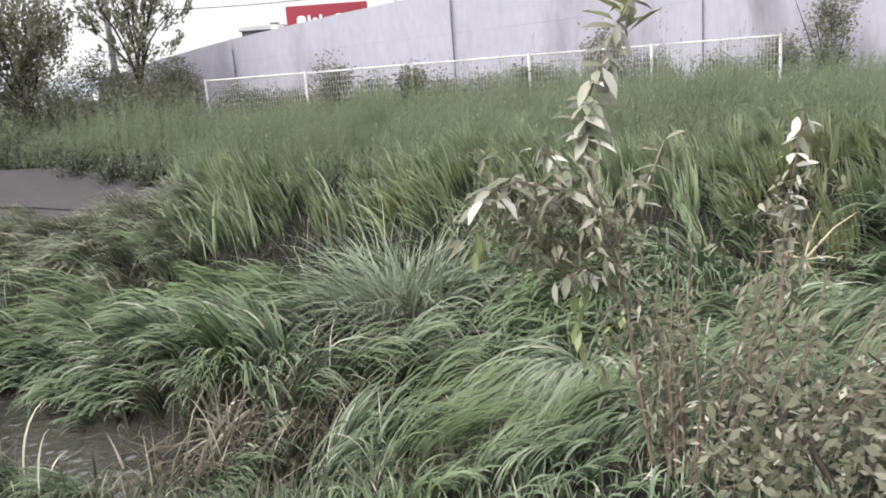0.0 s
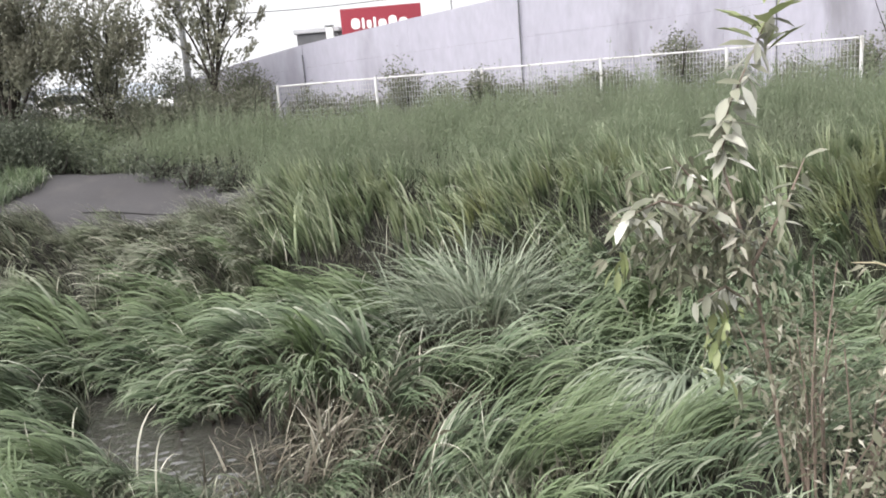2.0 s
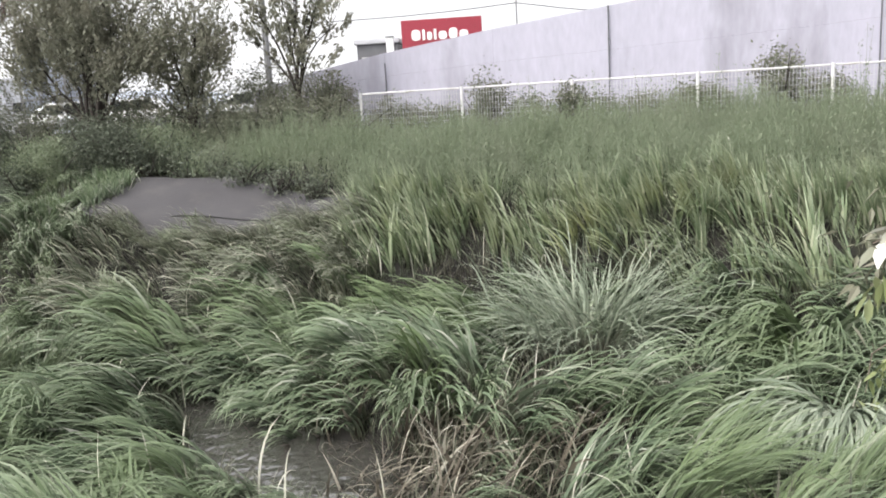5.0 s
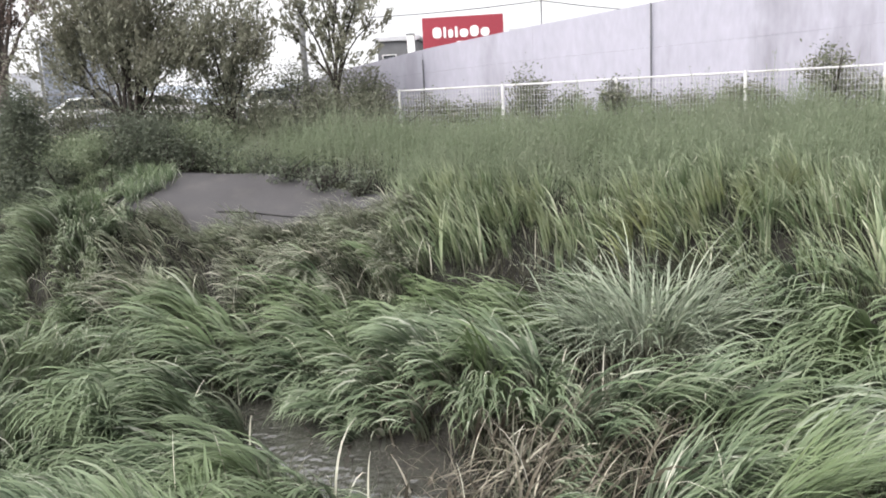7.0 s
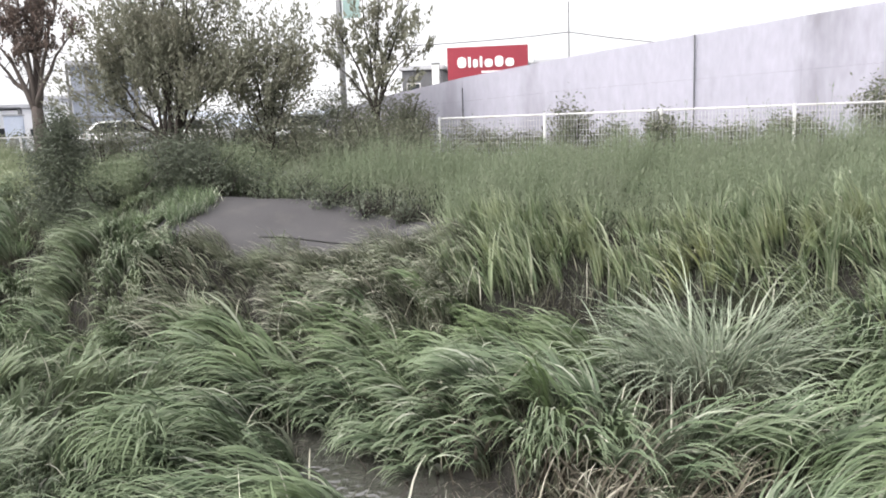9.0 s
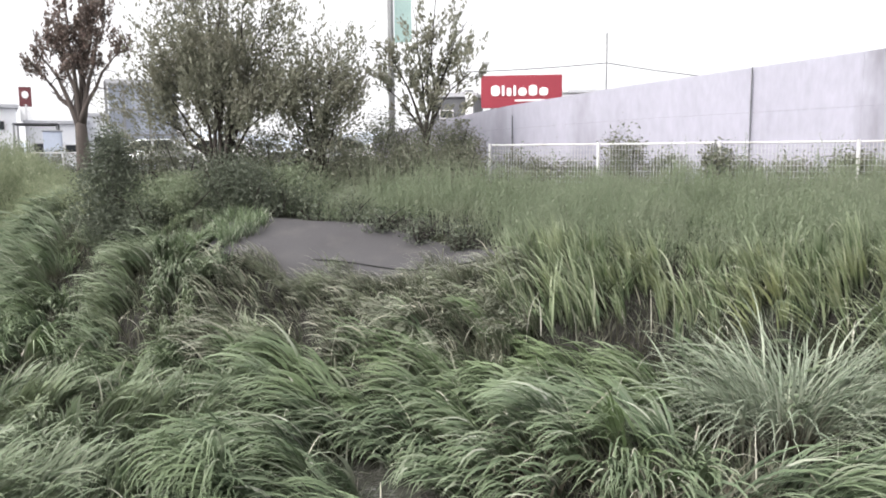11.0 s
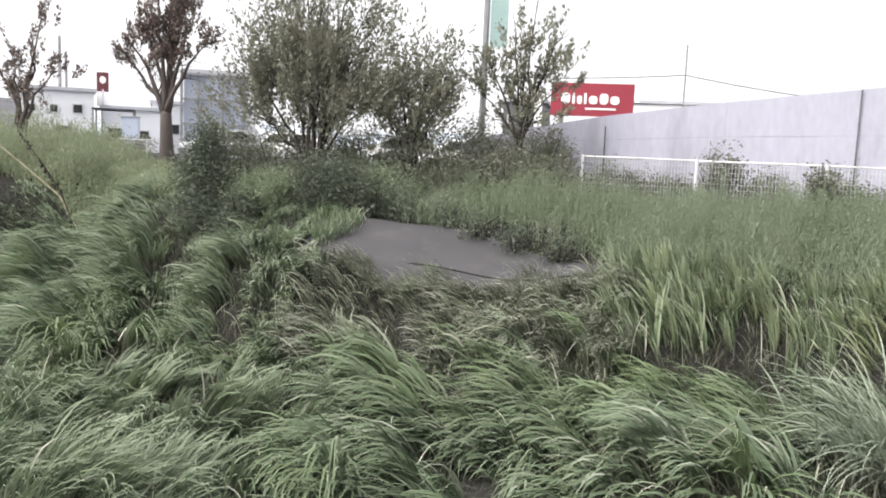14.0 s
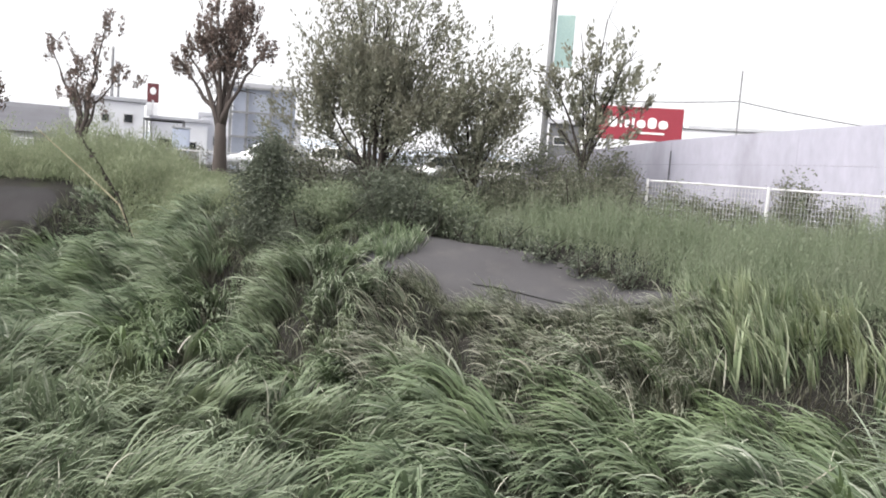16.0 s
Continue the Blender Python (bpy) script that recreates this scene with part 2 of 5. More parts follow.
def tube(bm, pts, radii, sides=7, cap=True):
    """A tapered tube along a line of points."""
    pts = [Vector(p) for p in pts]
    rings = []
    for i, p in enumerate(pts):
        d = (pts[min(i + 1, len(pts) - 1)] - pts[max(i - 1, 0)]).normalized()
        a = d.cross(Vector((0.31, 0.95, 0.1))).normalized()
        b = d.cross(a)
        rings.append([bm.verts.new(p + radii[i] * (math.cos(q) * a + math.sin(q) * b)) for q in (2 * math.pi * k / sides for k in range(sides))])
    for r0, r1 in zip(rings, rings[1:]):
        for k in range(sides):
            bm.faces.new((r0[k], r0[(k + 1) % sides], r1[(k + 1) % sides], r1[k]))
    if cap:
        bm.faces.new(list(reversed(rings[0])))
        bm.faces.new(rings[-1])
    return bm


def thing(name, x=0, y=0, z=0, label="", category="", group="", rz=0):
    ob = new(name)
    ob.matrix_basis = pose(x, y, z, 0, 0, rz)
    return tagged(ob, label, category, group)


def grid_faces(n, seg):
    """Faces of n ribbons with seg segments, two points a row."""
    base = np.arange(n)[:, None] * (2 * (seg + 1)) + np.arange(seg)[None] * 2
    return np.stack([base, base + 1, base + 3, base + 2], -1).reshape(-1, 4)


def quads_object(name, verts, faces, material, uv_y=None, parent=None):
    """A mesh straight from arrays of points and quads."""
    me = bpy.data.meshes.new(name)
    nv, nf = len(verts), len(faces)
    me.vertices.add(nv)
    me.vertices.foreach_set("co", verts.astype(np.float32).ravel())
    me.loops.add(nf * 4)
    me.loops.foreach_set("vertex_index", faces.astype(np.int32).ravel())
    me.polygons.add(nf)
    me.polygons.foreach_set("loop_start", np.arange(0, nf * 4, 4, dtype=np.int32))
    me.polygons.foreach_set("use_smooth", np.ones(nf, dtype=bool))
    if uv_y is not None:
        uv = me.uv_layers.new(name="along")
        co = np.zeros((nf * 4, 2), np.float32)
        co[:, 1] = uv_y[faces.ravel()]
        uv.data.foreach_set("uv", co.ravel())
    me.update(calc_edges=True)
    me.materials.append(material)
    ob = new(name, me)
    if parent:
        ob.parent = parent
    return ob


def blades(name, root, az, length, width, th0, th1, material, seg=5, curl=1.55, parent=None):
    """Grass blades: ribbons that leave the root at th0 from upright and bend over to th1 towards az."""
    n = len(root)
    s = np.linspace(0, 1, seg + 1)
    th = th0[:, None] + (th1 - th0)[:, None] * s[None] ** curl
    step = (length / seg)[:, None]
    mid = (th[:, 1:] + th[:, :-1]) / 2
    out = np.concatenate([np.zeros((n, 1)), np.cumsum(np.sin(mid) * step, 1)], 1)
    up = np.concatenate([np.zeros((n, 1)), np.cumsum(np.cos(mid) * step, 1)], 1)
    bend = az[:, None] + rng.normal(0, 0.1, n)[:, None] * s[None]
    d = np.stack([np.cos(bend), np.sin(bend)], -1)
    c = np.concatenate([root[:, None, :2] + out[..., None] * d, (root[:, 2:3] + up)[..., None]], -1)
    tw = az + np.pi / 2 + rng.normal(0, 0.4, n)
    side = np.stack([np.cos(tw), np.sin(tw), rng.normal(0, 0.35, n)], -1)[:, None]
    w = (width[:, None] * np.minimum(1.0, 0.45 + 1.6 * s[None]) * (1 - s[None] ** 2.2) * 0.5 + 0.0008)[..., None]
    v = np.stack([c - side * w, c + side * w], 2).reshape(-1, 3)
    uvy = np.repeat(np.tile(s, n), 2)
    return quads_object(name, v, grid_faces(n, seg), material, uvy, parent)


def leaf_cloud(name, centre, size, normal_up, material, aspect=0.5, parent=None, droop=0.0, axis=None):
    """Many small leaves, each a folded diamond of two quads' worth of surface, turned at random."""
    n = len(centre)
    a = rng.normal(size=(n, 3))
    a[:, 2] = a[:, 2] * 0.6 - droop
    if axis is not None:
        a = axis + 0.5 * a
    a /= np.linalg.norm(a, axis=1)[:, None]
    b = rng.normal(size=(n, 3)) + np.array([0, 0, normal_up])
    b = np.cross(a, b)
    b /= np.linalg.norm(b, axis=1)[:, None] + 1e-9
    size = size[:, None]
    v = np.stack([centre - a * size * 0.5, centre + b * size * aspect * 0.5, centre + a * size * 0.5, centre - b * size * aspect * 0.5], 1).reshape(-1, 3)
    return quads_object(name, v, np.arange(n * 4).reshape(-1, 4), material, None, parent)


# ---- the ground ----
def smooth(v, a, b):
    t = np.clip((v - a) / (b - a), 0, 1)
    return t * t * (3 - 2 * t)


PROFILE_Y = [-400, -6, 0, 2.2, 4.6, 6.6, 7.9, 8.7, 9.3, 9.7, 10.6, 12.3, 14.0, 20, 40, 4000]
PROFILE_Z = [1.3, 1.3, 1.25, 0.95, -0.1, -0.3, -0.2, 0.12, 0.72, 1.25, 1.5, 1.74, 1.9, 1.95, 2.0, 2.0]
# the bank below the bare silt lies farther back and is less steep; between the two it is in between
SILT_Z = [1.3, 1.3, 1.25, 0.95, -0.1, -0.3, -0.2, -0.1, 0.18, 0.4, 1.02, 1.74, 1.9, 1.95, 2.0, 2.0]
MID_Z = [1.3, 1.3, 1.25, 0.95, -0.1, -0.3, -0.2, -0.05, 0.16, 0.5, 1.28, 1.74, 1.9, 1.95, 2.0, 2.0]


def west_bay(x):
    """How much farther back the bank runs behind the western mound."""
    return 2.3 * smooth(-x, 8.6, 10.8) * (1 - smooth(-x, 12.5, 14.5))


def ground_z(x, y):
    x, y = np.asarray(x, float), np.asarray(y, float)
    shift = 1.0 * smooth(x, 0.5, 4.0) - (0.35 * smooth(-x, 1.0, 4.0) * (1 - smooth(y, 8.6, 9.6)) + 2.0 * smooth(-x, 6.2, 8.2) + 1.4 * smooth(-x, 9, 12) + west_bay(x)) * (1 - smooth(y, 13 + 3 * smooth(-x, 10, 13), 18 + 3 * smooth(-x, 10, 13)))
    ys = y + shift * smooth(y, 4, 7)
    silt = smooth(-x, 0.9, 1.9)
    mid = 1 - smooth(x, 0.9, 2.4)
    lip = 0.12 * np.exp(-(((y - 11.15) / 0.35) ** 2)) * silt * (1 - smooth(-x, 5.4, 6.2))
    z = (1 - mid) * np.interp(ys, PROFILE_Y, PROFILE_Z) + (mid - silt * mid) * np.interp(ys, PROFILE_Y, MID_Z) + silt * mid * np.interp(ys, PROFILE_Y, SILT_Z) + lip
    z = z + 0.45 * smooth(x, 1.6, 4.0) * smooth(y, 2, 4) * (1 - smooth(y, 5.5, 8))
    near = 1 - smooth(np.hypot(x, y - 8), 14, 40)
    z = z + near * 0.05 * (np.sin(x * 1.7 + y * 0.9) + np.sin(y * 2.3 - x * 1.1 + 1))
    z = z + 0.42 * np.exp(-(((x + 0.65) / 0.95) ** 2) - ((y - 7.25) / 0.65) ** 2) + 0.2 * np.exp(-(((x - 1.5) / 0.9) ** 2) - ((y - 6.4) / 0.6) ** 2)
    z = z + 0.14 * np.exp(-(((x + 3.5) / 0.6) ** 2) - ((y - 8.6) / 0.5) ** 2) + 0.15 * np.exp(-(((x + 7.0) / 0.5) ** 2) - ((y - 11.2) / 0.7) ** 2)
    z = z - 0.2 * np.exp(-(((x + 5.1) / 0.8) ** 2) - ((y - 9.5) / 0.7) ** 2)
    z = z + 0.75 * np.exp(-(((x + 11.0) / 1.5) ** 2) - ((y - 13.9) / 1.1) ** 2)
    # a gully from the puddle up to the silt's foot, and the furrow up the western bank
    z = z - 0.42 * np.exp(-((gully(x, y) / 0.4) ** 2)) - 0.3 * np.exp(-(((x - furrow_x(y)) / 0.35) ** 2)) * smooth(y, 9.2, 9.9) * (1 - smooth(y, 12.4, 13.2))
    u, v = puddle_uv(x, y)
    z = z - 0.24 * np.exp(-(((x - 1.5) / 1.3) ** 2) - ((y - 8.15) / 0.7) ** 2)
    return z - 0.34 * (1 - smooth(np.hypot(u / 2.3, v / 0.85), 0.5, 1.2))


def gully(x, y):
    """Distance from the gully's bed."""
    t = np.clip(((x + 2.9) * -1.5 + (y - 9.1) * 1.2) / (1.5 ** 2 + 1.2 ** 2), 0, 1)
    return np.hypot(x + 2.9 + 1.5 * t, y - 9.1 - 1.2 * t)


def furrow_x(y):
    return np.interp(y, [8.6, 9.6, 11.5, 13.2], [-6.1, -6.9, -7.9, -9.2])


def puddle_uv(x, y):
    """Along and across the long, narrow puddle."""
    dx, dy = x + 1.7, y - 6.6
    return dx * 0.66 - dy * 0.75, dx * 0.75 + dy * 0.66


def silt_edge(x):
    """Near and far edge of the bare silt as y at x."""
    near = np.interp(x, [-7.0, -6.0, -5.2, -4.4, -3.4, -2.0, -1.5], [11.9, 11.3, 10.95, 10.72, 10.66, 10.7, 10.9])
    far = np.interp(x, [-7.0, -6.4, -5.0, -3.8, -2.8, -1.9, -1.5], [12.3, 12.6, 12.8, 12.3, 11.9, 11.45, 11.2])
    return near, far


def ground_mesh():
    fine_x, fine_y = np.arange(-24, 14.01, 0.25), np.arange(-2, 26.01, 0.25)
    xs = np.concatenate([[-3000, -900, -300, -120, -60, -35], fine_x, [20, 35, 60, 120, 300, 900, 3000]])
    ys = np.concatenate([[-900, -300, -100, -30, -8], fine_y, [32, 45, 70, 120, 300, 900, 3500]])
    gx, gy = np.meshgrid(xs, ys)
    v = np.stack([gx, gy, ground_z(gx, gy)], -1).reshape(-1, 3)
    ny, nx = gx.shape
    i = (np.arange(ny - 1)[:, None] * nx + np.arange(nx - 1)[None]).ravel()
    ob = quads_object("ground", v, np.stack([i, i + 1, i + nx + 1, i + nx], -1), M_SOIL)
    return tagged(ob, "damp brown soil under the grass, sinking to a wet hollow", "ground", kind="structure")


ground_mesh()


def silt_patch(name, xs, near, far, material, label, lift=0.012):
    """A bare, smooth sheet of silt that follows the ground between two edges."""
    rows = 10
    v = [(x, n + (f - n) * k / rows, float(ground_z(x, n + (f - n) * k / rows)) + lift) for x, n, f in zip(xs, near, far) for k in range(rows + 1)]
    faces = [(i * (rows + 1) + k, (i + 1) * (rows + 1) + k, (i + 1) * (rows + 1) + k + 1, i * (rows + 1) + k + 1) for i in range(len(xs) - 1) for k in range(rows)]
    ob = mesh_object(name, v, faces, material, smooth=True)
    return tagged(ob, label, "bare ground", kind="structure")


sx = np.arange(-5.9, -1.49, 0.1)
sn, sf = silt_edge(sx)
silt_patch("bare_patch", sx, sn, sf, M_SILT, "smooth bare patch of grey silt among the grass")
lx = np.arange(-21, -13.9, 0.25)
silt_patch("bare_patch_2", lx, np.interp(lx, [-19, -14.2], [13.0, 14.4]), np.interp(lx, [-19, -15.4, -14.0], [16.2, 16.1, 15.2]), M_TRACK, "dark bare track beside the weedy field")

water = mesh_object("water", [(-4.6, 4.6, -0.33), (1.6, 4.6, -0.33), (1.6, 9.0, -0.33), (-4.6, 9.0, -0.33)], [(0, 1, 2, 3)], M_WATER)
tagged(water, "shallow still puddle that mirrors the white sky", "puddle", kind="structure")


# ---- grass ----
def scatter(x0, x1, y0, y1, step):
    gx, gy = np.meshgrid(np.arange(x0, x1, step), np.arange(y0, y1, step))
    p = np.stack([gx.ravel(), gy.ravel()], 1)
    return p + rng.uniform(-0.5, 0.5, p.shape) * step


def field(x, y, f, seed):
    """A smooth pattern of values from -1 to 1."""
    r = np.random.default_rng(seed)
    out = np.zeros_like(x)
    for _ in range(6):
        a, k, ph = r.uniform(0, 2 * np.pi), f * r.uniform(0.6, 1.6), r.uniform(0, 2 * np.pi)
        out += np.sin(k * (x * np.cos(a) + y * np.sin(a)) + ph)
    return out / 3.0


def bare(p):
    n, f = silt_edge(p[:, 0])
    on_silt = (p[:, 0] > -5.9) & (p[:, 0] < -1.5) & (p[:, 1] > n) & (p[:, 1] < f)
    u, v = puddle_uv(p[:, 0], p[:, 1])
    wet = (np.hypot(u / 1.85, v / 0.4) < 1) | (np.hypot((u - 0.9) / 1.0, (v - 0.35) / 0.42) < 1)
    return on_silt, wet


def bank_shift(x):
    return 1.0 * smooth(x, 0.5, 4.0) - 2.0 * smooth(-x, 6.2, 8.2) - 1.4 * smooth(-x, 9, 12) - west_bay(x)


def tussocks(name, centres, count, spread, length, width, lean_az, lean, th1, material, label, seg=5, scale=None):
    """Tussocks of blades that fan out from each centre and lean together."""
    n = len(centres)
    per_lock = 13
    locks = max(1, count // per_lock)
    lk = np.repeat(np.arange(n), locks)
    loff = rng.normal(0, spread, (len(lk), 2))
    laz = np.arctan2(loff[:, 1] * 0.8 + lean * spread * np.sin(lean_az[lk]), loff[:, 0] * 0.8 + lean * spread * np.cos(lean_az[lk])) + rng.normal(0, 0.22, len(lk))
    lbow, lsize = rng.normal(0, 0.2, len(lk)), rng.uniform(0.8, 1.15, len(lk))
    b = np.repeat(np.arange(len(lk)), per_lock)
    k = lk[b]
    off = loff[b] + rng.normal(0, 0.035, (len(b), 2))
    xy = centres[k] + off
    az = laz[b] + rng.normal(0, 0.08, len(b))
    on_silt, wet = bare(xy)
    keep = ~wet & ~on_silt
    k, b, xy, az = k[keep], b[keep], xy[keep], az[keep]
    root = np.column_stack([xy, ground_z(xy[:, 0], xy[:, 1]) - 0.02])
    size = (rng.uniform(0.7, 1.25, n) * (1.0 if scale is None else scale))[k] * lsize[b]
    bow = rng.uniform(-0.2, 0.2, n)[k] + lbow[b]
    ln = length[0] + (length[1] - length[0]) * rng.beta(2.4, 1.4, len(k))
    ob = blades(name, root, az, ln * size, rng.uniform(*width, len(k)), np.abs(rng.normal(0.2, 0.16, len(k))), rng.uniform(*th1, len(k)) + bow, material, seg)
    return tagged(ob, label, "grass", kind="stuff")


def mounds(name, centres, count, spread, length, width, lean_az, fan, th1, material, label, seg=6, scale=None, sag=None):
    """Mounds of long blades that arch over side by side: locks of near-parallel blades splay a little to each side of the lean."""
    n = len(centres)
    per_lock = 20
    lk = np.repeat(np.arange(n), max(1, count // per_lock))
    m = len(lk)
    across, along = rng.normal(0, 1, m), rng.normal(0, 1, m)
    lean = lean_az[lk]
    loff = spread * (across[:, None] * np.column_stack([-np.sin(lean), np.cos(lean)]) * 1.2 + along[:, None] * np.column_stack([np.cos(lean), np.sin(lean)]))
    stray = (rng.random(m) > 0.95) * rng.normal(0, 0.7, m)
    laz = lean + fan * across + rng.normal(0, 0.1, m) + stray
    lsize = rng.uniform(0.78, 1.12, m) * (1 - 0.07 * across ** 2).clip(0.6, 1)
    lth1 = rng.uniform(*th1, m) + (0.0 if sag is None else sag[lk])
    lth0 = np.abs(rng.normal(0.22, 0.12, m))
    b = np.repeat(np.arange(m), per_lock)
    k = lk[b]
    xy = centres[k] + loff[b] + rng.normal(0, 0.055, (len(b), 2))
    on_silt, wet = bare(xy)
    keep = ~wet & ~on_silt
    k, b, xy = k[keep], b[keep], xy[keep]
    q = len(k)
    root = np.column_stack([xy, ground_z(xy[:, 0], xy[:, 1]) - 0.02])
    size = (rng.uniform(0.8, 1.2, n) * (1.0 if scale is None else scale))[k] * lsize[b]
    ln = length[0] + (length[1] - length[0]) * rng.beta(2.2, 1.6, q)
    ob = blades(name, root, laz[b] + rng.normal(0, 0.13, q), ln * size, rng.uniform(*width, q) * (0.55 + 0.45 * smooth(xy[:, 1], 4.5, 7.5)), (lth0[b] + rng.normal(0, 0.08, q)).clip(0, 2), lth1[b] + rng.normal(0, 0.22, q), material, seg)
    return tagged(ob, label, "grass", kind="stuff")


def clumps(c, spacing, seed, area=(-17, 10, 2, 16)):
    """Which mound each place belongs to: its offset from the mound's middle, the distance as a share of the mound's size, and a value of its own for each mound."""
    r = np.random.default_rng(seed)
    gx, gy = np.meshgrid(np.arange(area[0], area[1], spacing), np.arange(area[2], area[3], spacing * 0.85))
    m = np.column_stack([gx.ravel(), gy.ravel()]) + r.uniform(-0.42, 0.42, (gx.size, 2)) * spacing
    d = np.hypot(c[:, None, 0] - m[None, :, 0], c[:, None, 1] - m[None, :, 1])
    i = d.argmin(1)
    return c - m[i], d.min(1) / (0.62 * spacing), r.uniform(-1, 1, len(m))[i], r.uniform(-1, 1, len(m))[i]


def fall(az, off, share):
    """The lean of a blade that stands off a mound's middle: with the rest, but also outwards."""
    k = 0.6 * np.minimum(share, 1.2) / (np.hypot(off[:, 0], off[:, 1]) + 1e-6)
    return np.arctan2(np.sin(az) + off[:, 1] * k, np.cos(az) + off[:, 0] * k)


def silt_fringe(c):
    """Shorter growth in front of the bare silt and round the puddle."""
    n, f = silt_edge(c[:, 0])
    inside = smooth(c[:, 0], -6.6, -5.6) * (1 - smooth(c[:, 0], -1.0, -0.3))
    u, v = puddle_uv(c[:, 0], c[:, 1])
    pool = np.exp(-(u / 2.3) ** 2 - ((v - 0.3) / 0.8) ** 2)
    fan = np.exp(-((c[:, 0] - 1.5) / 1.1) ** 2 - ((c[:, 1] - 7.75) / 0.7) ** 2)
    west = smooth(-c[:, 0], 1.2, 2.4) * (1 - smooth(c[:, 1], 5.6, 6.6))
    near = np.exp(-((c[:, 0] + 0.2) / 1.3) ** 2 - ((c[:, 1] - 4.7) / 0.8) ** 2)
    return (1 - 0.25 * west) * (1 - 0.55 * near) * (1 - 0.35 * inside * smooth(c[:, 1], n - 1.3, n - 0.3)) * (1 - 0.4 * pool) * (1 - 0.5 * fan) * (0.55 + 0.45 * smooth(c[:, 1], 3.5, 4.4))


def lie(x, y):
    """The way the long grass lies."""
    right = smooth(x, -1.2, 0.6) * (1 - smooth(y, 6.6, 7.6))
    left = smooth(-x, 3.0, 4.4) * (1 - smooth(y, 6.6, 8.2))
    a = -2.9 + 0.35 * field(x, y, 1.6, 3)
    a = a * (1 - right) + (-0.3 + 0.3 * field(x, y, 1.4, 4)) * right
    return a * (1 - left) + (-0.28 + 0.3 * field(x, y, 1.3, 8)) * left


def straw_bed(p):
    """Where dead straw lies over wet soil beside the puddle."""
    return np.hypot((p[:, 0] - 0.15) / 1.15, (p[:, 1] - 5.8) / 0.9) < 1


def trough(p):
    """A dark furrow that runs up the western bank between two mounds."""
    return (np.abs(p[:, 0] - furrow_x(p[:, 1])) < 0.36) & (p[:, 1] > 9.6) & (p[:, 1] < 13.2)


def over_mounds(x, y, a):
    """Grass on the western mounds falls away from their crests."""
    xt = furrow_x(y)
    west = -1.6 + 0.95 * np.clip(x + 8.7, -1.1, 1.1)
    east = -2.85 + 2.2 * smooth(x - xt, 0.5, 1.7)
    k1 = (x < xt) & (x > xt - 2.8) & (y > 9.2) & (y < 12.5)
    k2 = (x >= xt) & (x < xt + 2.2) & (y > 9.3)
    return np.where(k1, west, np.where(k2, east, a))


# thin low growth that covers the soil, dark to paint shade between the blades
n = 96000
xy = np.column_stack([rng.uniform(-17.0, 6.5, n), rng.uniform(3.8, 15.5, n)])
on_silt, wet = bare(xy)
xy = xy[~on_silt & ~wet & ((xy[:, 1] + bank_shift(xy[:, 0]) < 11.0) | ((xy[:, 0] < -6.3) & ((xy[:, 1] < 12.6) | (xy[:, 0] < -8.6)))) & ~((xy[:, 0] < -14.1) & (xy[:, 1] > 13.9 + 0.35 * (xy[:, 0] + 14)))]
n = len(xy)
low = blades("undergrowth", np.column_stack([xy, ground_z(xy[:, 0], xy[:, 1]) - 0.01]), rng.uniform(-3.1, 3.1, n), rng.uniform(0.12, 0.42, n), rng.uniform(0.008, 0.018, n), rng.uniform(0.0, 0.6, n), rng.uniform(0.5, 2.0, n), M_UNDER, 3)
tagged(low, "thin growth low over the soil, coloured dark to stand in for shade", "grass", kind="stuff")

# long lodged grass in the hollow
c = scatter(-16.5, 8.5, 1.6, 16.0, 0.36)
gap = np.hypot((c[:, 0] - 6.1) / 0.75, (c[:, 1] - 7.0) / 1.0) < 1
gap |= np.hypot((c[:, 0] - 1.45) / 1.1, (c[:, 1] - 7.6) / 1.0) < 1
be = c[:, 1] + bank_shift(c[:, 0])
gap |= np.hypot((c[:, 0] - 2.95) / 0.65, (c[:, 1] - 5.55) / 0.75) < 1
gap |= straw_bed(c) & (rng.random(len(c)) < 0.8)
gap |= np.hypot((c[:, 0] + 7.9) / 0.95, (c[:, 1] - 9.3) / 0.42) < 1
gap |= (np.abs(c[:, 0] - 0.3) < 1.4) & (c[:, 1] < 4.5)
back = 9.75 - 0.1 * smooth(-c[:, 0], 1.2, 2.0) * (1 - smooth(-c[:, 0], 4.8, 5.6)) - 0.5 * smooth(c[:, 0], -1.0, -0.2) - 0.2 * smooth(c[:, 0], 1.8, 2.8)
meadow = c[(c[:, 0] < -4.4 - 0.3 * field(c[:, 0], c[:, 1], 1.5, 71)) & (c[:, 1] < 9.2) & (c[:, 1] > 3.3)]
c = c[(be < back) & ~((c[:, 0] < -13.9) & (c[:, 1] > 13.7 + 0.35 * (c[:, 0] + 14))) & ~gap & ~trough(c) & (c[:, 1] > 3.3) & ~((c[:, 0] < -4.4 - 0.3 * field(c[:, 0], c[:, 1], 1.5, 71)) & (c[:, 1] < 9.2))]
off, share, own, tall = clumps(c, 1.3, 61)
az = fall(over_mounds(c[:, 0], c[:, 1], lie(c[:, 0], c[:, 1])) + 0.3 * own, off, share) + rng.normal(0, 0.1, len(c))
by_furrow = 1 - 0.5 * np.exp(-(((c[:, 0] - furrow_x(c[:, 1])) / 0.5) ** 2)) * smooth(c[:, 1], 8.3, 9.2)
low = np.exp(-(((c[:, 0] + 5.2) / 1.0) ** 2) - ((c[:, 1] - 9.7) / 0.8) ** 2) + np.exp(-((gully(c[:, 0], c[:, 1]) / 0.35) ** 2))
